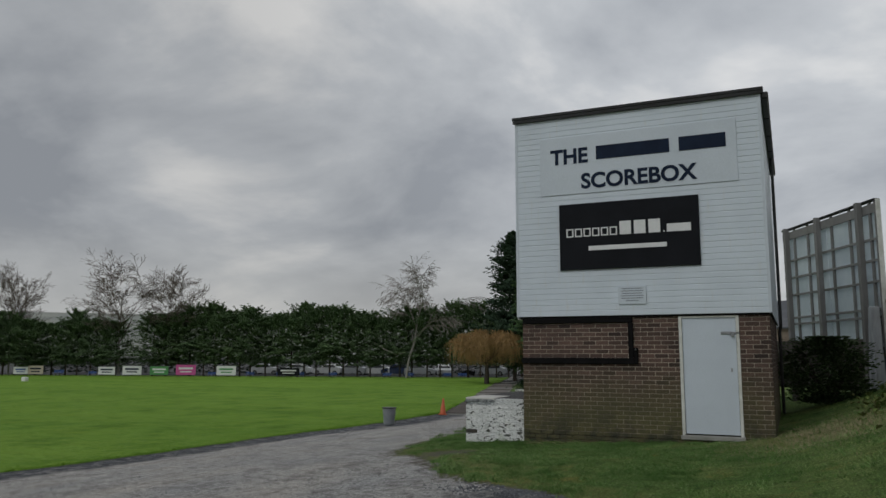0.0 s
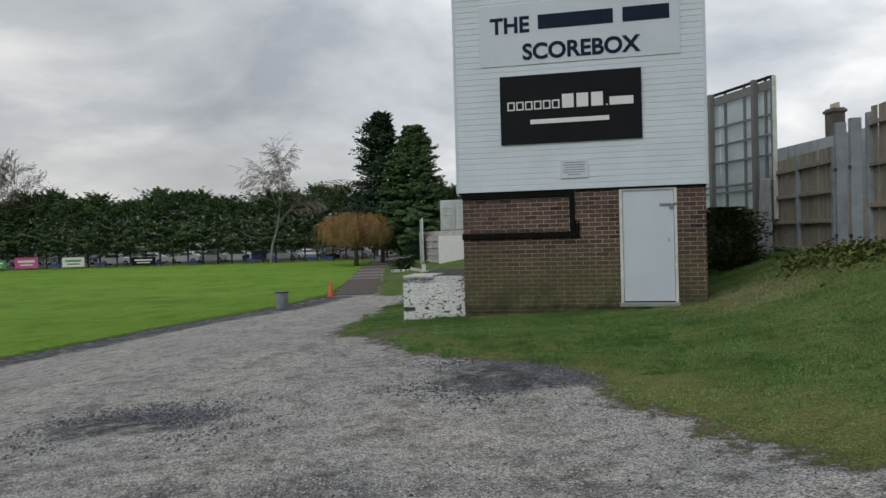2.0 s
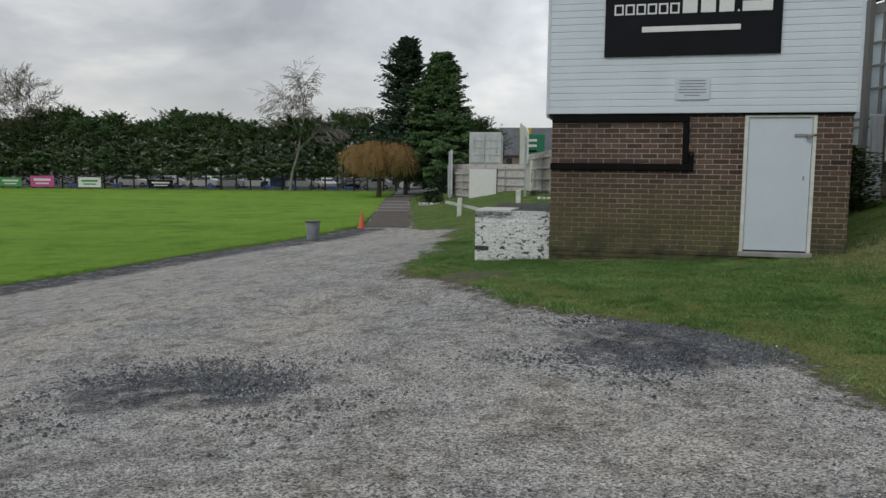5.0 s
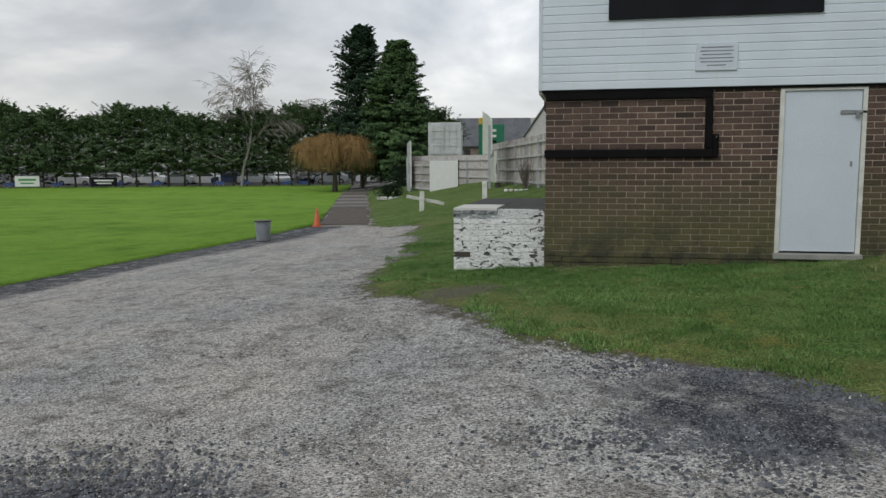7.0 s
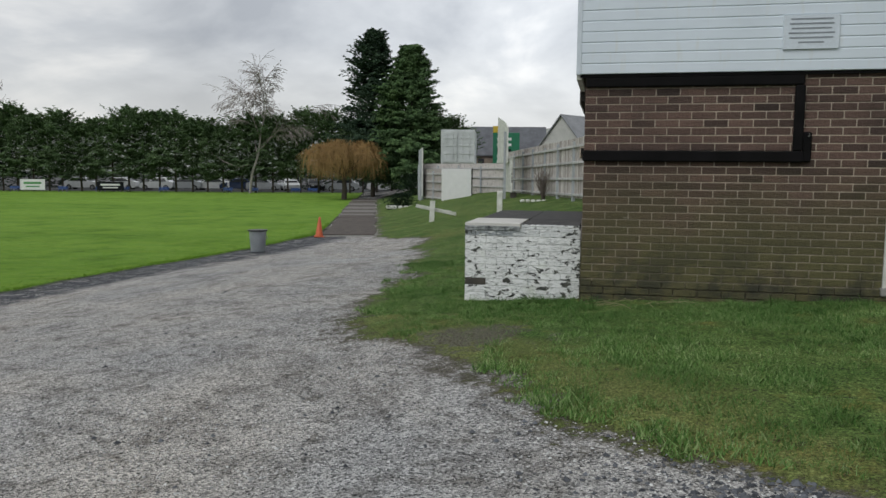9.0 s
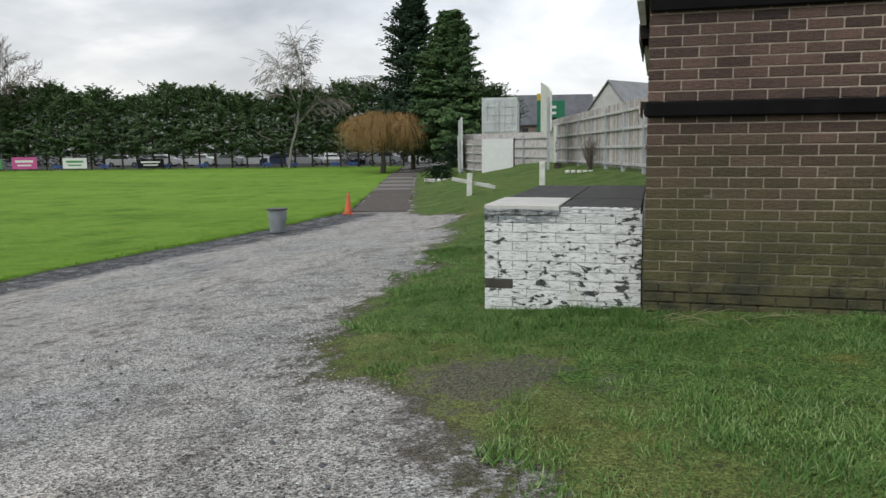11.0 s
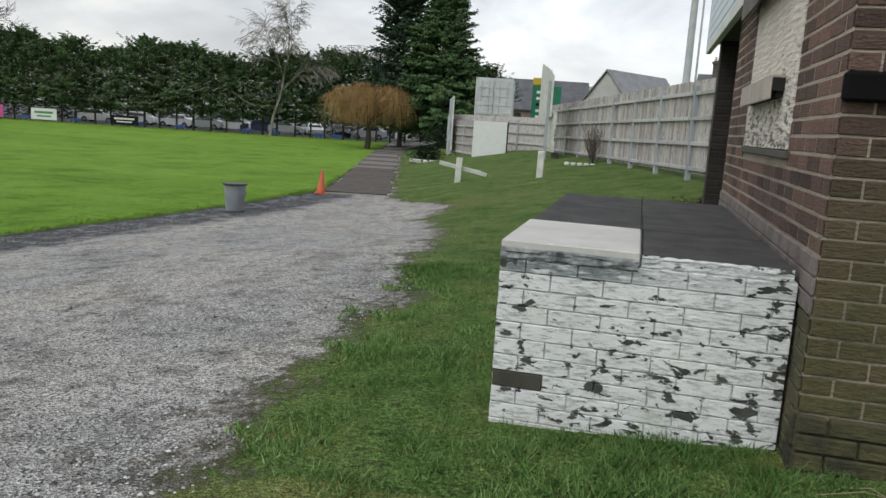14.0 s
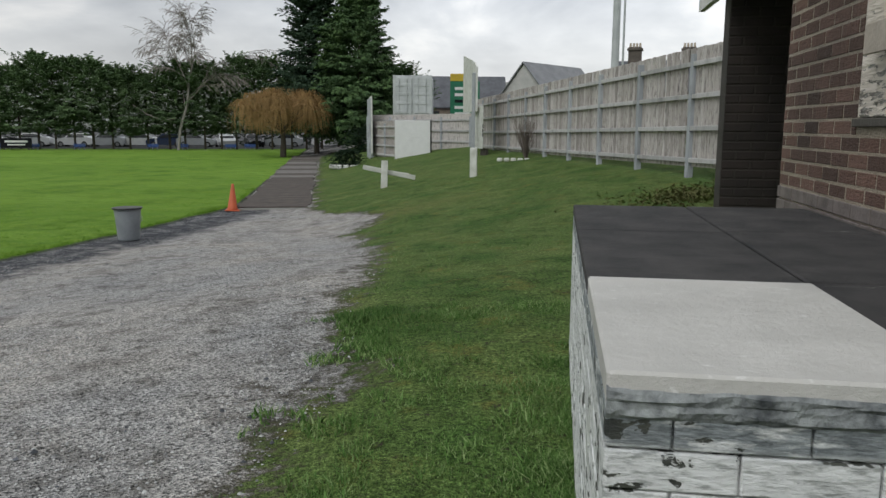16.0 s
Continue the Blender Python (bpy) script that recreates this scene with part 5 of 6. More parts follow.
CARS = ((-31.0, 0), (-26.5, 1), (-23.4, 2), (-20.2, 3), (-17.4, 4), (-14.2, 5), (-11.2, 6), (-8.2, 7), (-5.0, 8), (0.2, 9), (5.8, 10), (-35.0, 11))
for s, k in CARS:
    p = HP + HD * s + Vector((-HD.y, HD.x, 0)) * 9.0
    tone = cols[k]
    car(pm[tone], pose(p.x, p.y, -1.4, 0, 0, hang + r.choice((0, 180, 100)) + r.uniform(-8, 8)), f"{tone} hatchback car parked behind the trees", r.uniform(3.9, 4.5), r.uniform(1.42, 1.62))
M["blue_plastic"] = varied("blue_plastic", (0.05, 0.12, 0.36), (0.035, 0.08, 0.25), 5, 0.5)


def bench(m):
    ob = thing("bench", "blue plastic slatted bench on the boundary", "bench", m, "boundary benches")
    for k in range(3):
        part("seat_slat", Shape().box((-0.8, -0.22 + k * 0.15, 0.43), (0.8, -0.10 + k * 0.15, 0.47), 0.008), M["blue_plastic"], ob)
        part("back_slat", Shape().box((-0.8, 0.24 + k * 0.02, 0.52 + k * 0.14), (0.8, 0.27 + k * 0.02, 0.63 + k * 0.14), 0.008), M["blue_plastic"], ob)
    for x in (-0.65, 0.0, 0.65):
        part("leg", Shape().box((x - 0.03, -0.2, 0), (x + 0.03, 0.24, 0.43), 0.008), M["steel"], ob)
    return ob


r = random.Random(33)
bn = bench(pose(0, 0, 0))
first = True
for s in (-58, -53.5, -49, -38.0, -33.2, -29.4, -23.0, -16.5, -13.8, -9.4, -27.0, -7.6):
    p = HP + HD * s - Vector((-HD.y, HD.x, 0)) * 1.6
    m = pose(p.x, p.y, -1.4, 0, 0, hang + r.uniform(-6, 6)) @ Matrix.Diagonal((0.8, 0.8, 0.8, 1))
    if first:
        bn.matrix_basis, first = m, False
    else:
        copy_thing(bn, m)


def ad_board(m, w, h, tone, label, bar):
    ob = thing("advert_board", label, "sign", m, "advert boards")
    w, h = w * 0.84, h * 0.8
    panel = part("panel", Shape().box((-w / 2, 0, 0.25), (w / 2, 0.04, 0.25 + h), 0.006), tone, ob)
    part("bar", Shape().box((-w * 0.36, -0.006, 0.25 + h * 0.55), (w * 0.36, 0.0, 0.25 + h * 0.75)), bar, panel)
    part("bar", Shape().box((-w * 0.28, -0.006, 0.25 + h * 0.25), (w * 0.28, 0.0, 0.25 + h * 0.38)), bar, panel)
    for x in (-w * 0.4, w * 0.4):
        part("leg", Shape().box((x - 0.04, 0.04, -0.1), (x + 0.04, 0.10, 0.3 + h), 0.006), M["dark_wood"], ob)


M["pink"] = varied("pink_vinyl", (0.62, 0.10, 0.33), (0.52, 0.08, 0.27), 3, 0.5)
M["green_v"] = varied("green_vinyl", (0.09, 0.32, 0.10), (0.07, 0.25, 0.08), 3, 0.5)
M["cream_v"] = varied("cream_vinyl", (0.52, 0.45, 0.36), (0.45, 0.38, 0.3), 3, 0.5)
for s, w, h, tone, lb, bar in ((-35.9, 2.9, 1.35, "sign_white", "white advert board with green bars", "green_v"), (-41.0, 3.0, 1.5, "pink", "bright pink advert board", "sign_white"),
                               (-44.4, 2.8, 1.25, "green_v", "green and white advert board", "sign_white"), (-47.9, 2.9, 1.3, "sign_white", "white advert board with dark bars", "navy"),
                               (-51.2, 2.6, 1.15, "sign_white", "white advert board with dark bars", "navy"), (-60.6, 2.4, 1.3, "cream_v", "plain cream advert board with dark bars", "navy"),
                               (-62.6, 2.3, 1.1, "sign_white", "white advert board with blue bars", "blue_plastic"), (-67.5, 2.3, 1.2, "sign_white", "white advert board with dark bars", "navy"),
                               (-73.0, 2.4, 1.2, "sign_white", "white advert board with dark bars", "navy"), (-28.2, 3.2, 1.1, "sign_black", "black advert board with white bars", "sign_white")):
    p = HP + HD * s - Vector((-HD.y, HD.x, 0)) * 2.2
    ad_board(pose(p.x, p.y, -1.42, 0, 0, hang), w, h, M[tone], lb, M[bar])
# ---- containers, white board, totem ----
M["container"] = varied("container_white", (0.60, 0.62, 0.63), (0.44, 0.46, 0.47), 1.5, 0.55)


def container(m, label):
    ob = thing("shipping_container", label, "container", m, "containers")
    part("body", Shape().box((-1.2, 0.06, 0), (1.2, 6.0, 2.55), 0.02), M["container"], ob)
    for x in (-0.6, 0.6):
        d = part("door", Shape().box((x - 0.56, 0.0, 0.12), (x + 0.56, 0.06, 2.42), 0.01), M["container"], ob)
        for k in range(4):
            part("panel_rib", Shape().box((x - 0.5, -0.03, 0.2 + k * 0.56), (x + 0.5, 0.0, 0.36 + k * 0.56), 0.01), M["container"], d)
        for q in (-0.25, 0.25):
            part("lock_bar", Shape().tube([(x + q, -0.05, 0.15), (x + q, -0.05, 2.4)], 0.02, 6), M["container"], d)
    for x in (-1.16, 1.16):
        part("corner_post", Shape().box((x - 0.07, -0.03, 0), (x + 0.07, 0.07, 2.56), 0.01), M["container"], ob)
    return ob


container(pose(-10.5, 47.6, 1.55, 0, 0, 8), "white shipping container stacked on another")
container(pose(-10.4, 47.7, -1.01, 0, 0, 8), "white shipping container behind the fence")
container(pose(-7.6, 48.2, -1.25, 0, 0, 8), "white shipping container behind the fence")
fence_run("pale timber fence at the corner of the ground", (-9.3, 37.5), (-0.5, 0.86), 2, 2.3, 2.0, FM_, (), side=-1, base=lambda x, y: -0.8)
wb = thing("white_board", "large plain white upright board on the grass", "board", pose(-8.35, 36.2, -0.75, 0, 0, 5))
part("panel", Shape().box((-0.87, 0, 0.06), (0.87, 0.05, 1.96), 0.01), M["sign_white"], wb)
for x in (-0.8, 0.8):
    part("leg", Shape().box((x - 0.04, 0.05, -0.1), (x + 0.04, 0.14, 1.9), 0.005), M["dark_wood"], wb)
part("edge", Shape().box((0.875, -0.01, 0.05), (0.93, 0.09, 1.97), 0.005), M["black_paint"], wb)
M["totem_green"] = varied("totem_green", (0.015, 0.19, 0.10), (0.012, 0.15, 0.08), 2, 0.4, bump=0.02)
M["totem_yellow"] = varied("totem_yellow", (0.65, 0.46, 0.04), (0.55, 0.38, 0.03), 2, 0.4, bump=0.02)
tt = thing("price_totem", "green and yellow filling station price sign", "sign", pose(-9.6, 67.9, -1.2, 0, 0, 8))
part("board", Shape().box((-1.3, 0, 1.0), (1.3, 0.4, 6.1), 0.03), M["totem_green"], tt)
part("header", Shape().box((-1.3, -0.02, 6.1), (-0.1, 0.4, 6.75), 0.03), M["totem_yellow"], tt, "yellow header panel")
for k in range(6):
    part("bar", Shape().box((-0.9, -0.03, 2.6 + k * 0.55), (0.5, -0.001, 2.85 + k * 0.55)), M["sign_white" if k != 3 else "sign_black"], tt)
part("leg", Shape().box((-1.0, 0.1, -0.2), (1.0, 0.3, 1.0), 0.02), M["concrete_post"], tt)

sc3 = thing("sight_screen", "white sight screen panel standing end-on at the corner", "sight screen", pose(-11.75, 41.6, -1.05, 0, 0, 106))
part("panel", Shape().box((-1.2, -0.05, 0.5), (1.2, 0.03, 3.6), 0.01), M["white_paint"], sc3)
for x in (-1.0, 1.0):
    part("post", Shape().box((x - 0.06, 0.03, -0.2), (x + 0.06, 0.15, 3.5), 0.01), M["fence_post"], sc3)

# ---- church, houses, poles ----
M["slate_roof"] = varied("slate_roof", (0.125, 0.13, 0.145), (0.08, 0.083, 0.095), 1.0, 0.7, bump=0.5, grain=4)
M["slate_pale"] = varied("slate_pale", (0.27, 0.275, 0.29), (0.19, 0.195, 0.21), 1.0, 0.6, bump=0.5, grain=4)
M["sandstone"] = varied("sooty_sandstone", (0.30, 0.24, 0.19), (0.17, 0.13, 0.105), 0.8, 0.9, grain=5)
M["soot_stone"] = varied("soot_stone", (0.15, 0.125, 0.105), (0.08, 0.068, 0.06), 1.2, 0.9, grain=6)
M["render_pale"] = varied("pale_render", (0.55, 0.54, 0.52), (0.45, 0.44, 0.43), 0.8, 0.85, grain=6)
M["window_dark"] = Mat("window_dark", 0.15).color((0.03, 0.032, 0.036)).m


def gabled(name, label, category, m, L, Wd, eave, ridge, wall, n_win, chim=(), gable_front=False, arch=False):
    """A long gabled block, its long side towards -y."""
    ob = thing(name, label, category, m)
    h = Wd / 2
    w = Shape().add([(0, 0, -1), (L, 0, -1), (L, 0, eave), (0, 0, eave), (0, Wd, -1), (L, Wd, -1), (L, Wd, eave), (0, Wd, eave), (0, h, ridge - 0.1), (L, h, ridge - 0.1)],
                    [(0, 1, 2, 3), (5, 4, 7, 6), (4, 0, 3, 8, 7), (1, 5, 6, 9, 2)])
    body = part("wall", w, M[wall], ob)
    sl = (ridge - eave) / h
    rf = Shape()
    for sg in (0, 1):
        y0 = -0.3 if sg == 0 else Wd + 0.3
        ze = eave - 0.3 * sl
        rf.add([(-0.25, y0, ze), (L + 0.25, y0, ze), (L + 0.25, h, ridge), (-0.25, h, ridge), (-0.25, y0, ze + 0.15), (L + 0.25, y0, ze + 0.15), (L + 0.25, h, ridge + 0.15), (-0.25, h, ridge + 0.15)],
               [(0, 3, 2, 1), (4, 5, 6, 7), (0, 1, 5, 4), (1, 2, 6, 5), (3, 0, 4, 7), (2, 3, 7, 6)] if sg == 0 else [(1, 2, 3, 0), (7, 6, 5, 4), (4, 5, 1, 0), (5, 6, 2, 1), (7, 4, 0, 3), (6, 7, 3, 2)])
    part("roof", rf, M["slate_roof" if arch or chim else "slate_pale"], ob, "grey slate roof")
    for k in range(n_win):
        x = L * (k + 0.5) / n_win
        top = eave - 0.5
        win_ = part("window", Shape().box((x - 0.5, -0.06, top - 1.7), (x + 0.5, 0.02, top), 0.02), M["render_pale" if not arch else "sandstone"], ob)
        part("pane", Shape().box((x - 0.4, -0.075, top - 1.6), (x + 0.4, -0.055, top - 0.1)), M["window_dark"], win_)
    for x, y, hh in chim:
        zt = ridge + hh
        c = part("chimney", Shape().box((x - 0.55, y - 0.4, ridge - 2.2), (x + 0.55, y + 0.4, zt), 0.03).box((x - 0.65, y - 0.5, zt - 0.3), (x + 0.65, y + 0.5, zt - 0.1), 0.03), M["soot_stone"], ob, "soot-stained stone chimney")
        for k in range(4):
            part("pot", Shape().tube([(x - 0.4 + k * 0.27, y, zt), (x - 0.4 + k * 0.27, y, zt + 0.35)], [0.11, 0.09], 8), M["cream_v"], c)
    return ob


gabled("church", "sandstone church with a dark slate roof", "church", pose(-17.2, 92.0, -1.0, 0, 0, 9), 9.6, 8.0, 4.4, 8.0, "sandstone", 4, arch=True)
gabled("house", "pale rendered house with grey slate roof", "house", pose(-2.6, 78.4, -1.0, 0, 0, 58), 11.0, 5.6, 5.2, 8.4, "render_pale", 3)
gabled("house", "terraced stone house row with chimneys", "house", pose(3.0, 66.0, -1.0, 0, 0, -10), 22.0, 7.0, 5.0, 7.5, "sandstone", 5, chim=((1.5, 3.5, 1.3), (6.0, 3.5, 1.2), (10.5, 3.5, 1.3), (17.5, 3.5, 1.3)))
gabled("house", "stone house row with chimneys behind the bank", "house", pose(10.1, 52.6, -1.0, 0, 0, -75), 18.0, 7.0, 5.0, 8.0, "sandstone", 5, chim=((2.0, 3.5, 1.5), (12.0, 3.5, 1.9)))


M["pole_grey"] = varied("pole_grey", (0.52, 0.54, 0.55), (0.42, 0.44, 0.45), 3, 0.5)


def pole(m, h, rad, label, arm=False):
    ob = thing("street_lamp" if arm else "utility_pole", label, "pole", m)
    part("shaft", Shape().tube([(0, 0, -0.5), (0, 0, h * 0.5), (0, 0, h)], [rad, rad * 0.85, rad * 0.7], 10), M["pole_grey"], ob)
    if arm:
        part("arm", Shape().tube([(0, 0, h), (0.3, 0, h + 0.35), (1.3, 0, h + 0.4)], 0.05, 6), M["concrete_post"], ob)
        part("lantern", Shape().box((1.2, -0.12, h + 0.33), (1.8, 0.12, h + 0.47), 0.04), M["steel"], ob)


pole(pose(0.66, 28.4, -0.5), 12.0, 0.16, "tall grey steel lamp column behind the fence", True)
pole(pose(1.1, 30.5, -0.5), 11.0, 0.05, "thin grey pole behind the fence")

for x, y in ((-69.0, 38.0), (-64.5, 39.5)):
    bmk = thing("boundary_marker", "small white boundary marker on the turf", "marker", pose(x, y, -1.4), group="boundary markers")
    part("block", Shape().box((-0.3, -0.2, -0.05), (0.3, 0.2, 0.45), 0.05), M["sign_white"], bmk)

# clipped dark hedge behind the parked cars
r = random.Random(77)
hs_ = Shape()
for k in range(5200):
    s = r.uniform(-75, 14)
    p = HP + HD * s + Vector((-HD.y, HD.x, 0)) * (14.5 + r.uniform(-0.6, 0.6))
    spray(hs_, Vector((p.x, p.y, -1.4 + r.random() * 2.0)), Vector((r.uniform(-1, 1), -1, 0.4)), 0.42, r, 0.2)
single("boundary_hedge", hs_, M["leaf_dark"], "low dark hedge behind the car park", "hedge", kind="stuff")
M["leaf_weed"] = foliage("weed_leaf", (0.10, 0.09, 0.04), (0.09, 0.14, 0.035), (0.16, 0.2, 0.06))

# ---- hills ----
def hills():
    # moor tones raised towards pale grey: distance haze is painted into the colour
    k = Mat("hill_hazed", 0.95)
    c = k.mix(k.noise(0.012, 4), (0.20, 0.22, 0.19), (0.30, 0.305, 0.265))
    k.color(k.mix(k.noise(0.05, 4, lo=0.4, hi=0.7), c, (0.20, 0.215, 0.20)))
    sh = Shape()
    n = 90
    pts = []
    for i in range(n + 1):
        a = radians(-95 + 190 * i / n)
        d = 900
        h = 45 + 6 * noise.noise((i * 0.13, 0, 3)) + 3 * noise.noise((i * 0.5, 2, 3)) + 4 * math.exp(-((math.degrees(a) + 6) / 12) ** 2)
        x, y = -math.sin(-a) * 1.0, math.cos(a)
        pts.append((x, y, d, h))
    for x, y, d, h in pts:
        sh.v += [(x * d * 0.72, y * d * 0.72, -3), (x * d * 0.86, y * d * 0.86, h * 0.62), (x * d, y * d, h), (x * d * 1.3, y * d * 1.3, h * 0.4)]
    for i in range(n):
        for j in range(3):
            p = i * 4 + j
            sh.f.append((p, p + 1, p + 5, p + 4))
    smooth(single("backdrop", sh, k.m, "low grey-green moorland hills on the horizon, paled by haze in their colour", kind="structure"))


hills()

# ---- loose stones on the drive ----
def stones(name, label, mat, n, pick, lo, hi, seed):
    """Angular chips: five corners round a raised point."""
    r = np.random.RandomState(seed)
    x, y = pick(r, n * 2)
    ok = (x > lawn_edge(y) + 0.12) & (x < verge_edge(y) + 0.05 + 0.12 * r.randn(len(x)))
    x, y = x[ok][:n], y[ok][:n]
    m = len(x)
    s = r.uniform(lo, hi, m) * (0.7 + 0.6 * r.rand(m) ** 3)
    z = height(x, y) + 0.25 * s
    a = r.uniform(0, 6.28, m)
    v = np.empty((m, 6, 3))
    for k in range(5):
        q = s * r.uniform(0.7, 1.25, m)
        v[:, k] = np.stack([x + np.cos(a + k * 1.2566) * q, y + np.sin(a + k * 1.2566) * q, z + (r.uniform(-0.4, -0.2, m)) * s], -1)
    v[:, 5] = np.stack([x + r.uniform(-0.4, 0.4, m) * s, y + r.uniform(-0.4, 0.4, m) * s, z + s * r.uniform(0.25, 0.65, m)], -1)
    tri = np.array([(0, 1, 5), (1, 2, 5), (2, 3, 5), (3, 4, 5), (4, 0, 5)])
    f = (np.arange(m)[:, None, None] * 6 + tri[None]).reshape(-1, 3)
    me = bpy.data.meshes.new(name)
    me.from_pydata(v.reshape(-1, 3).tolist(), [], f.tolist())
    me.materials.append(mat)
    single(name, me, None, label, "gravel", kind="stuff")


def near_track(r, n):
    """Spread along the middle of the drive, thickest where one walks."""
    y = -12.5 + 26 * r.rand(n) ** 1.25
    return (2.5 - 0.33 * (y + 12)) + r.normal(-0.8, 2.6, n), y


stones("gravel_stones", "loose grey crushed stone on the drive", M["stone"], 90000, near_track, 0.004, 0.0105, 51)
stones("dark_stones", "scattered dark larger stones and clods on the drive", M["slate"], 2200, near_track, 0.007, 0.020, 52)


def slate_pick(r, n):
    k = r.rand(n)
    y3 = r.uniform(-6, 19, n)
    x = np.where(k < 0.5, r.normal(1.65, 0.6, n), np.where(k < 0.68, r.normal(-2.0, 0.75, n), lawn_edge(y3) + r.uniform(0.15, 1.3, n)))
    y = np.where(k < 0.5, r.normal(-5.15, 0.55, n), np.where(k < 0.68, r.normal(-6.9, 0.5, n), y3))
    return x, y


stones("slate_chippings", "dark slate chippings in heaps and along the turf edge", M["slate"], 26000, slate_pick, 0.007, 0.021, 53)


# ---- grass blades ----
def blades(name, label, mat, n, pick, ok, lo, hi, width, seed):
    r = np.random.RandomState(seed)
    x, y = pick(r, n)
    keep = ok(x, y, r)
    x, y = x[keep], y[keep]
    m = len(x)
    z = height(x, y) + 0.02
    a = r.uniform(0, 2 * np.pi, m)
    h = r.uniform(lo, hi, m) * np.clip(0.95 + 1.3 * np.array([noise.noise((p * 4.5, q * 4.5, 6)) for p, q in zip(x, y)]), 0.4, 1.5)
    lx, ly = r.normal(0, 0.8, m) * h, r.normal(0, 0.8, m) * h
    w = width * r.uniform(0.6, 1.3, m)
    dx, dy = np.cos(a) * w, np.sin(a) * w
    v = np.empty((m, 3, 3))
    v[:, 0] = np.stack([x - dx, y - dy, z - 0.015], -1)
    v[:, 1] = np.stack([x + dx, y + dy, z - 0.015], -1)
    v[:, 2] = np.stack([x + lx, y + ly, z + h], -1)
    me = bpy.data.meshes.new(name)
    me.from_pydata(v.reshape(-1, 3).tolist(), [], np.arange(m * 3).reshape(-1, 3).tolist())
    me.materials.append(mat)
    single(name, me, None, label, "grass", kind="stuff")


def patchy(x, y):
    return np.array([noise.noise((p * 1.3, q * 1.3, 8)) * 0.7 + noise.noise((p * 5, q * 5, 2)) * 0.4 for p, q in zip(x, y)])


def clear(x, y):
    """Not inside the building or the platform."""
    return ~((x > -0.05) & (x < W + 0.03) & (y > -0.04) & (y < D)) & ~((x > PX0) & (x < 0) & (y > PY0) & (y < PY1))


def verge_ok(x, y, r):
    v = x - verge_edge(y)
    mudp = np.hypot((x + 0.75) / 1.0, (y + 1.6) / 0.5) + patchy(x * 2, y * 2) * 0.6
    return clear(x, y) & ((mudp > 0.85) | (r.rand(len(x)) < 0.15)) & (v + patchy(x, y) * 0.75 > 0.2 + r.exponential(0.12, len(x)))


blades("verge_grass", "short rough grass of the verge", M["blade"], 430000, lambda r, n: (r.uniform(-3.4, 3.4, n), r.uniform(-5.5, 4.5, n)), verge_ok, 0.012, 0.042, 0.0052, 61)
blades("bank_grass", "rough grass on the bank", M["blade"], 110000, lambda r, n: (r.uniform(-7.5, 7.5, n), r.uniform(-9.5, 22, n)), verge_ok, 0.015, 0.045, 0.006, 62)
blades("near_bank_grass", "bright rough grass on the near bank", M["blade"], 120000, lambda r, n: (r.uniform(2.4, 8.5, n), r.uniform(-10, 1.5, n)), verge_ok, 0.014, 0.042, 0.0055, 67)
blades("wall_grass", "longer grass along the foot of the walls", M["blade"], 9000, lambda r, n: (r.uniform(-1.5, 4.4, n), np.where(r.rand(n) < 0.5, -0.02 - r.exponential(0.09, n), 0.16 - r.exponential(0.08, n))),
       lambda x, y, r: clear(x, y) & ((x > -0.1) | (y > -0.2)) & ((x < 0.05) | (y < 0)), 0.02, 0.075, 0.003, 63)
blades("wall_foot_grass", "longer grass along the side of the platform", M["blade"], 5000, lambda r, n: (PX0 - r.exponential(0.07, n), r.uniform(0.1, 3.0, n)), lambda x, y, r: clear(x, y), 0.02, 0.06, 0.003, 66)
blades("lawn_grass", "mown outfield turf", M["blade_field"], 160000, lambda r, n: (lawn_edge(0) - r.exponential(3.5, n) + 0.6, r.uniform(-6, 26, n)), lambda x, y, r: x < lawn_edge(y) - 0.02, 0.02, 0.05, 0.010, 64)
blades("dead_grass", "dry straw-coloured grass on the bank", M["straw"], 6000, lambda r, n: (r.normal(4.9, 0.7, n), r.normal(-0.5, 0.9, n)), lambda x, y, r: clear(x, y), 0.02, 0.07, 0.005, 65)
sh = Shape()
r = random.Random(70)
for k in range(15):
    x, y = 0.15 + r.uniform(-0.12, 0.75), -0.10 - r.uniform(0, 0.25)
    a, l = r.gauss(0.1, 0.5), r.uniform(0.1, 0.4)
    sh.tube([(x, y, gz(x, y) + 0.04), (x + math.cos(a) * l * 0.5, y + math.sin(a) * l * 0.4, gz(x, y) + 0.07), (x + math.cos(a) * l, y + math.sin(a) * l * 0.7, gz(x, y) + 0.04)], 0.0022, 3)
single("straw_stalks", sh, M["straw"], "dry fallen stalks at the foot of the wall", "grass", kind="stuff")

# dead shrub at the fence
ds = Shape()
for k in range(24):
    a, l = r.uniform(0, 6.28), r.uniform(0.7, 1.4)
    mx, my = math.cos(a) * r.uniform(0.08, 0.25), math.sin(a) * 0.2
    ds.tube([(0, 0, -0.05), (mx, my, l * 0.5), (mx * 1.8 + r.uniform(-0.15, 0.15), my * 1.8, l)], [0.018, 0.012, 0.005], 4)
    for j in range(7):
        q, b = r.uniform(0.3, 0.95), r.uniform(0, 6.28)
        s = (mx * 1.8 * q, my * 1.8 * q, l * q)
        ds.tube([s, (s[0] + math.cos(b) * 0.13, s[1] + math.sin(b) * 0.13, s[2] + 0.16), (s[0] + math.cos(b) * 0.2, s[1] + math.sin(b) * 0.2, s[2] + 0.36)], [0.007, 0.005, 0.003], 3)
dsh = thing("dead_shrub", "bare brown twiggy shrub against the fence", "shrub", pose(-2.35, 24.2, -0.15))
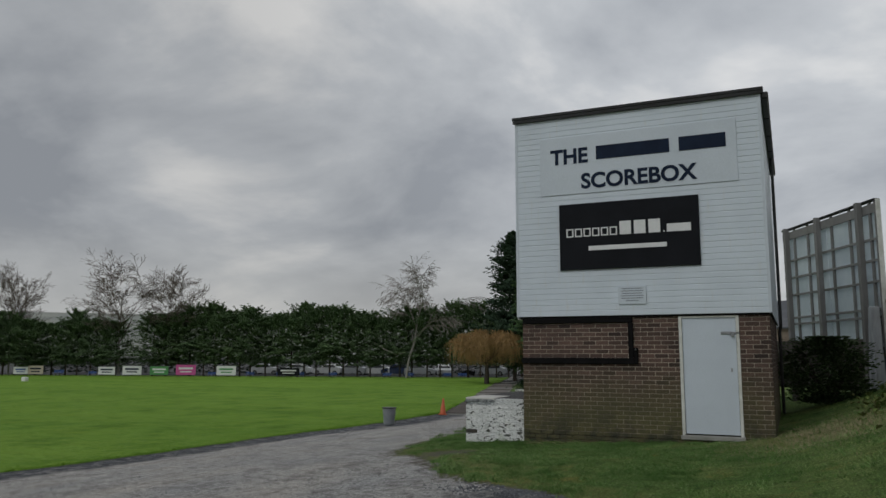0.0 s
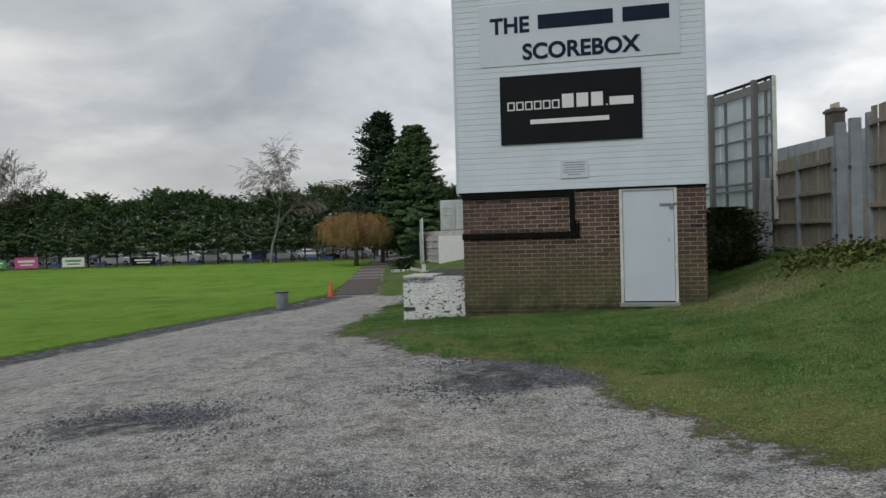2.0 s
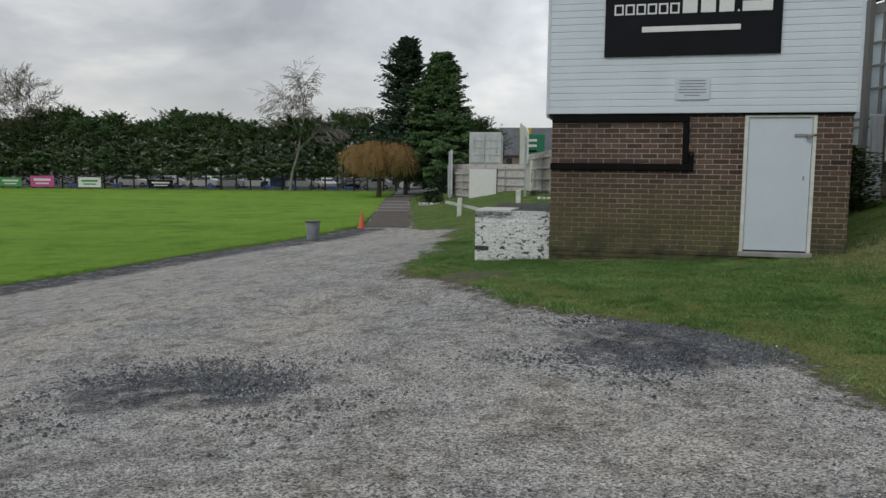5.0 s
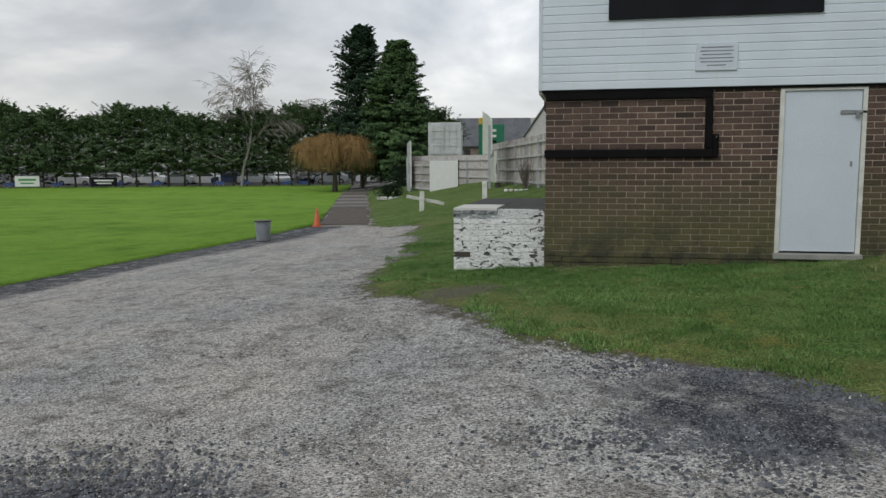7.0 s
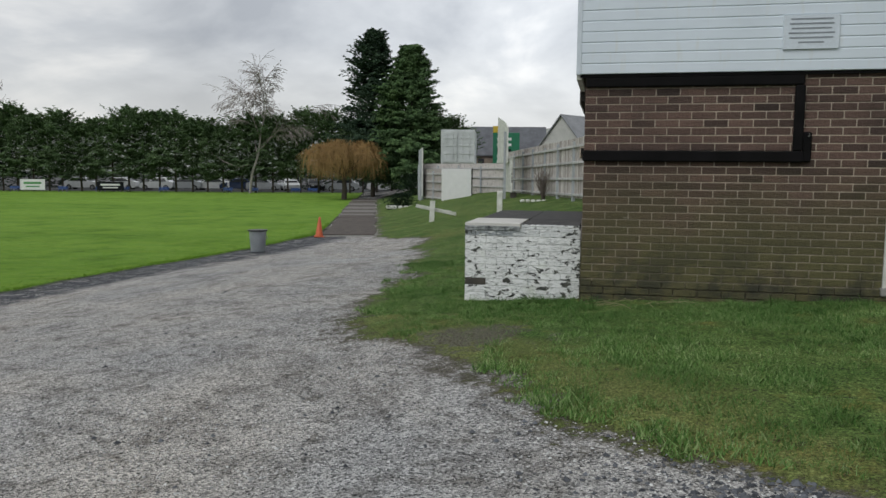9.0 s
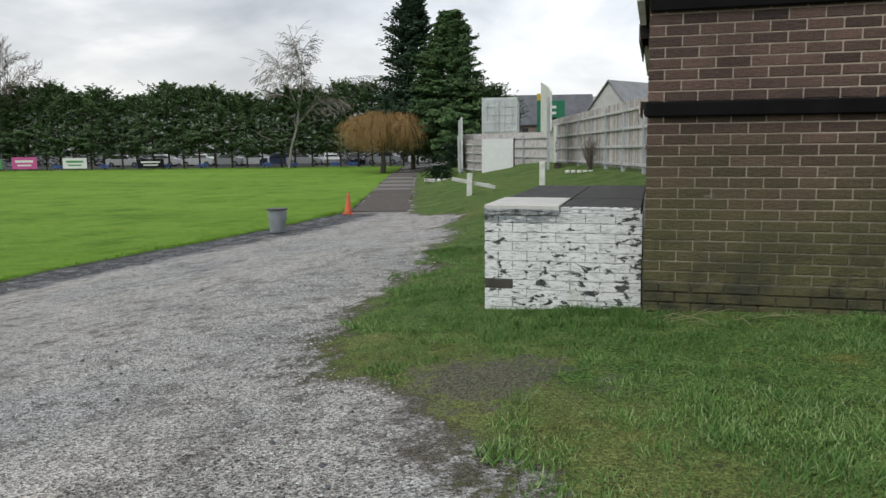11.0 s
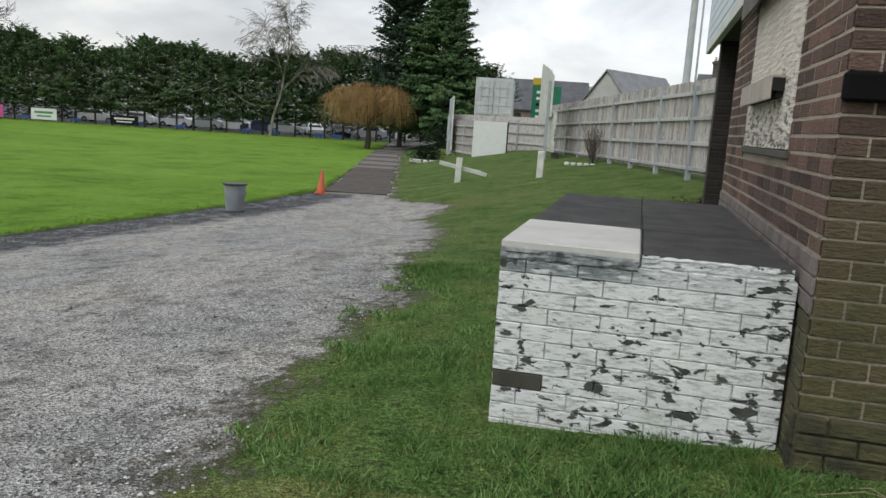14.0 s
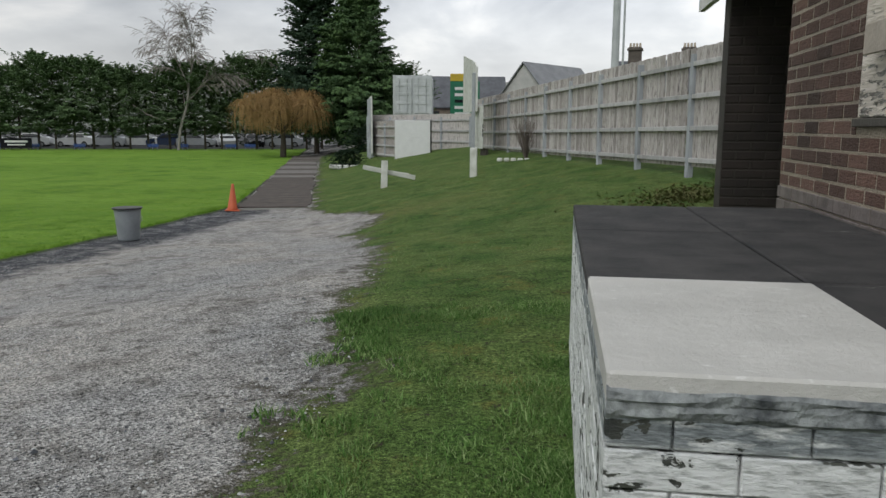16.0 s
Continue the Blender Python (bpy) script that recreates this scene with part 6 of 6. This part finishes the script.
part("stems", ds, M["twig"], dsh)
for k in range(9):
    sk = Shape().box((-0.9 + k * 0.22, -0.5 + 0.04 * math.sin(k), -0.03), (-0.72 + k * 0.22, -0.36, 0.09), 0.03)
    part("edging_stone", sk, M["white_paint"], dsh, "whitewashed stone")

# scrubby weeds at the foot of the fence
r = random.Random(90)
wd = Shape()
for k in range(1500):
    x, y = r.gauss(0.9, 0.6), r.gauss(11.6, 0.5)
    spray(wd, Vector((x, y, gz(x, y) + r.random() ** 2 * 0.14)), Vector((r.uniform(-1, 1), r.uniform(-1, 1), 0.8)), r.uniform(0.04, 0.09), r, 0.2)
single("weeds", wd, M["leaf_weed"], "straggly dry weeds at the fence foot", "weeds", kind="stuff")
wd = Shape()
for k in range(1000):
    x, y = r.gauss(6.5, 0.45), r.gauss(0.8, 1.2)
    spray(wd, Vector((x, y, gz(x, y) + r.random() ** 2 * 0.25)), Vector((r.uniform(-1, 1), r.uniform(-1, 1), 0.9)), r.uniform(0.05, 0.14), r, 0.2)
single("weeds", wd, M["leaf_weed"], "straggly weeds on the bank by the gate posts", "weeds", kind="stuff")

# ---- bricks, last ----
FC = 26                                   # courses hung from under the cladding
fz0 = ZC - 32 * CH + 0.0156
BASE = fz0 + 5 * CH
brick_skin(wall_front, "x", (0.0, 0.0), W, fz0, BASE, [(DX0 - 0.03, DX1 + 0.03, -0.08, DZ)], (M["brick_base"], M["brick_base"]), -1, lambda u, z: False, 80, 0.026)
brick_skin(wall_side, "y", (0.0, 0.012), PY - 0.012, fz0 + 10 * CH, fz0 + 13 * CH, [], (M["brick_grey"], M["brick_grey"]), -1, lambda u, z: True, 87, 0.012)
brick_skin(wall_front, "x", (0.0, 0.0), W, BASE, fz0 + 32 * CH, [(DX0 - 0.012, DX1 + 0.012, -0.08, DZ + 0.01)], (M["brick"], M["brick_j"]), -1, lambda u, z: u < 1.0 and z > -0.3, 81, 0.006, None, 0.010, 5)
brick_skin(wall_side, "y", (0.0, 0.012), PY - 0.012, fz0 + 13 * CH, fz0 + 32 * CH, [(0.925, 2.63, 0.92, 1.98)], (M["brick_side"], M["brick_side_j"]), -1, lambda u, z: z > 0.6 and u < 3.3, 82, 0.0022, None, 0.013, 13)
brick_skin(wall_side, "y", (0.0, 0.012), 0.185, fz0, fz0 + 10 * CH, [], (M["brick_base"], M["brick_base"]), -1, lambda u, z: False, 88, 0.010)
# porch end bricks, coloured near black for the shade of the recess
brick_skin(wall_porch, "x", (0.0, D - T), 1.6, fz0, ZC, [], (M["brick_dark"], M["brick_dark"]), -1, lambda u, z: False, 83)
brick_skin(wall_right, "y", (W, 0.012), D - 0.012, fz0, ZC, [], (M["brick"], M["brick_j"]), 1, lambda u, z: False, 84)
pz0 = PZ - 15 * CH
brick_skin(pw, "x", (PX0, PY0 + 0.012), -0.02 - PX0, pz0, PZ, [], (M["brick_white"], M["brick_white"]), -1, lambda u, z: z > -0.42, 85, 0.0138, ((-0.05, 0.13, -0.13, -0.06),), 0.0045)
brick_skin(pw, "y", (PX0 + 0.012, PY0), PY1 - PY0, pz0, PZ, [], (M["brick_white"], M["brick_white"]), -1, lambda u, z: z > -0.42, 86, 0.0145, None, 0.0045)
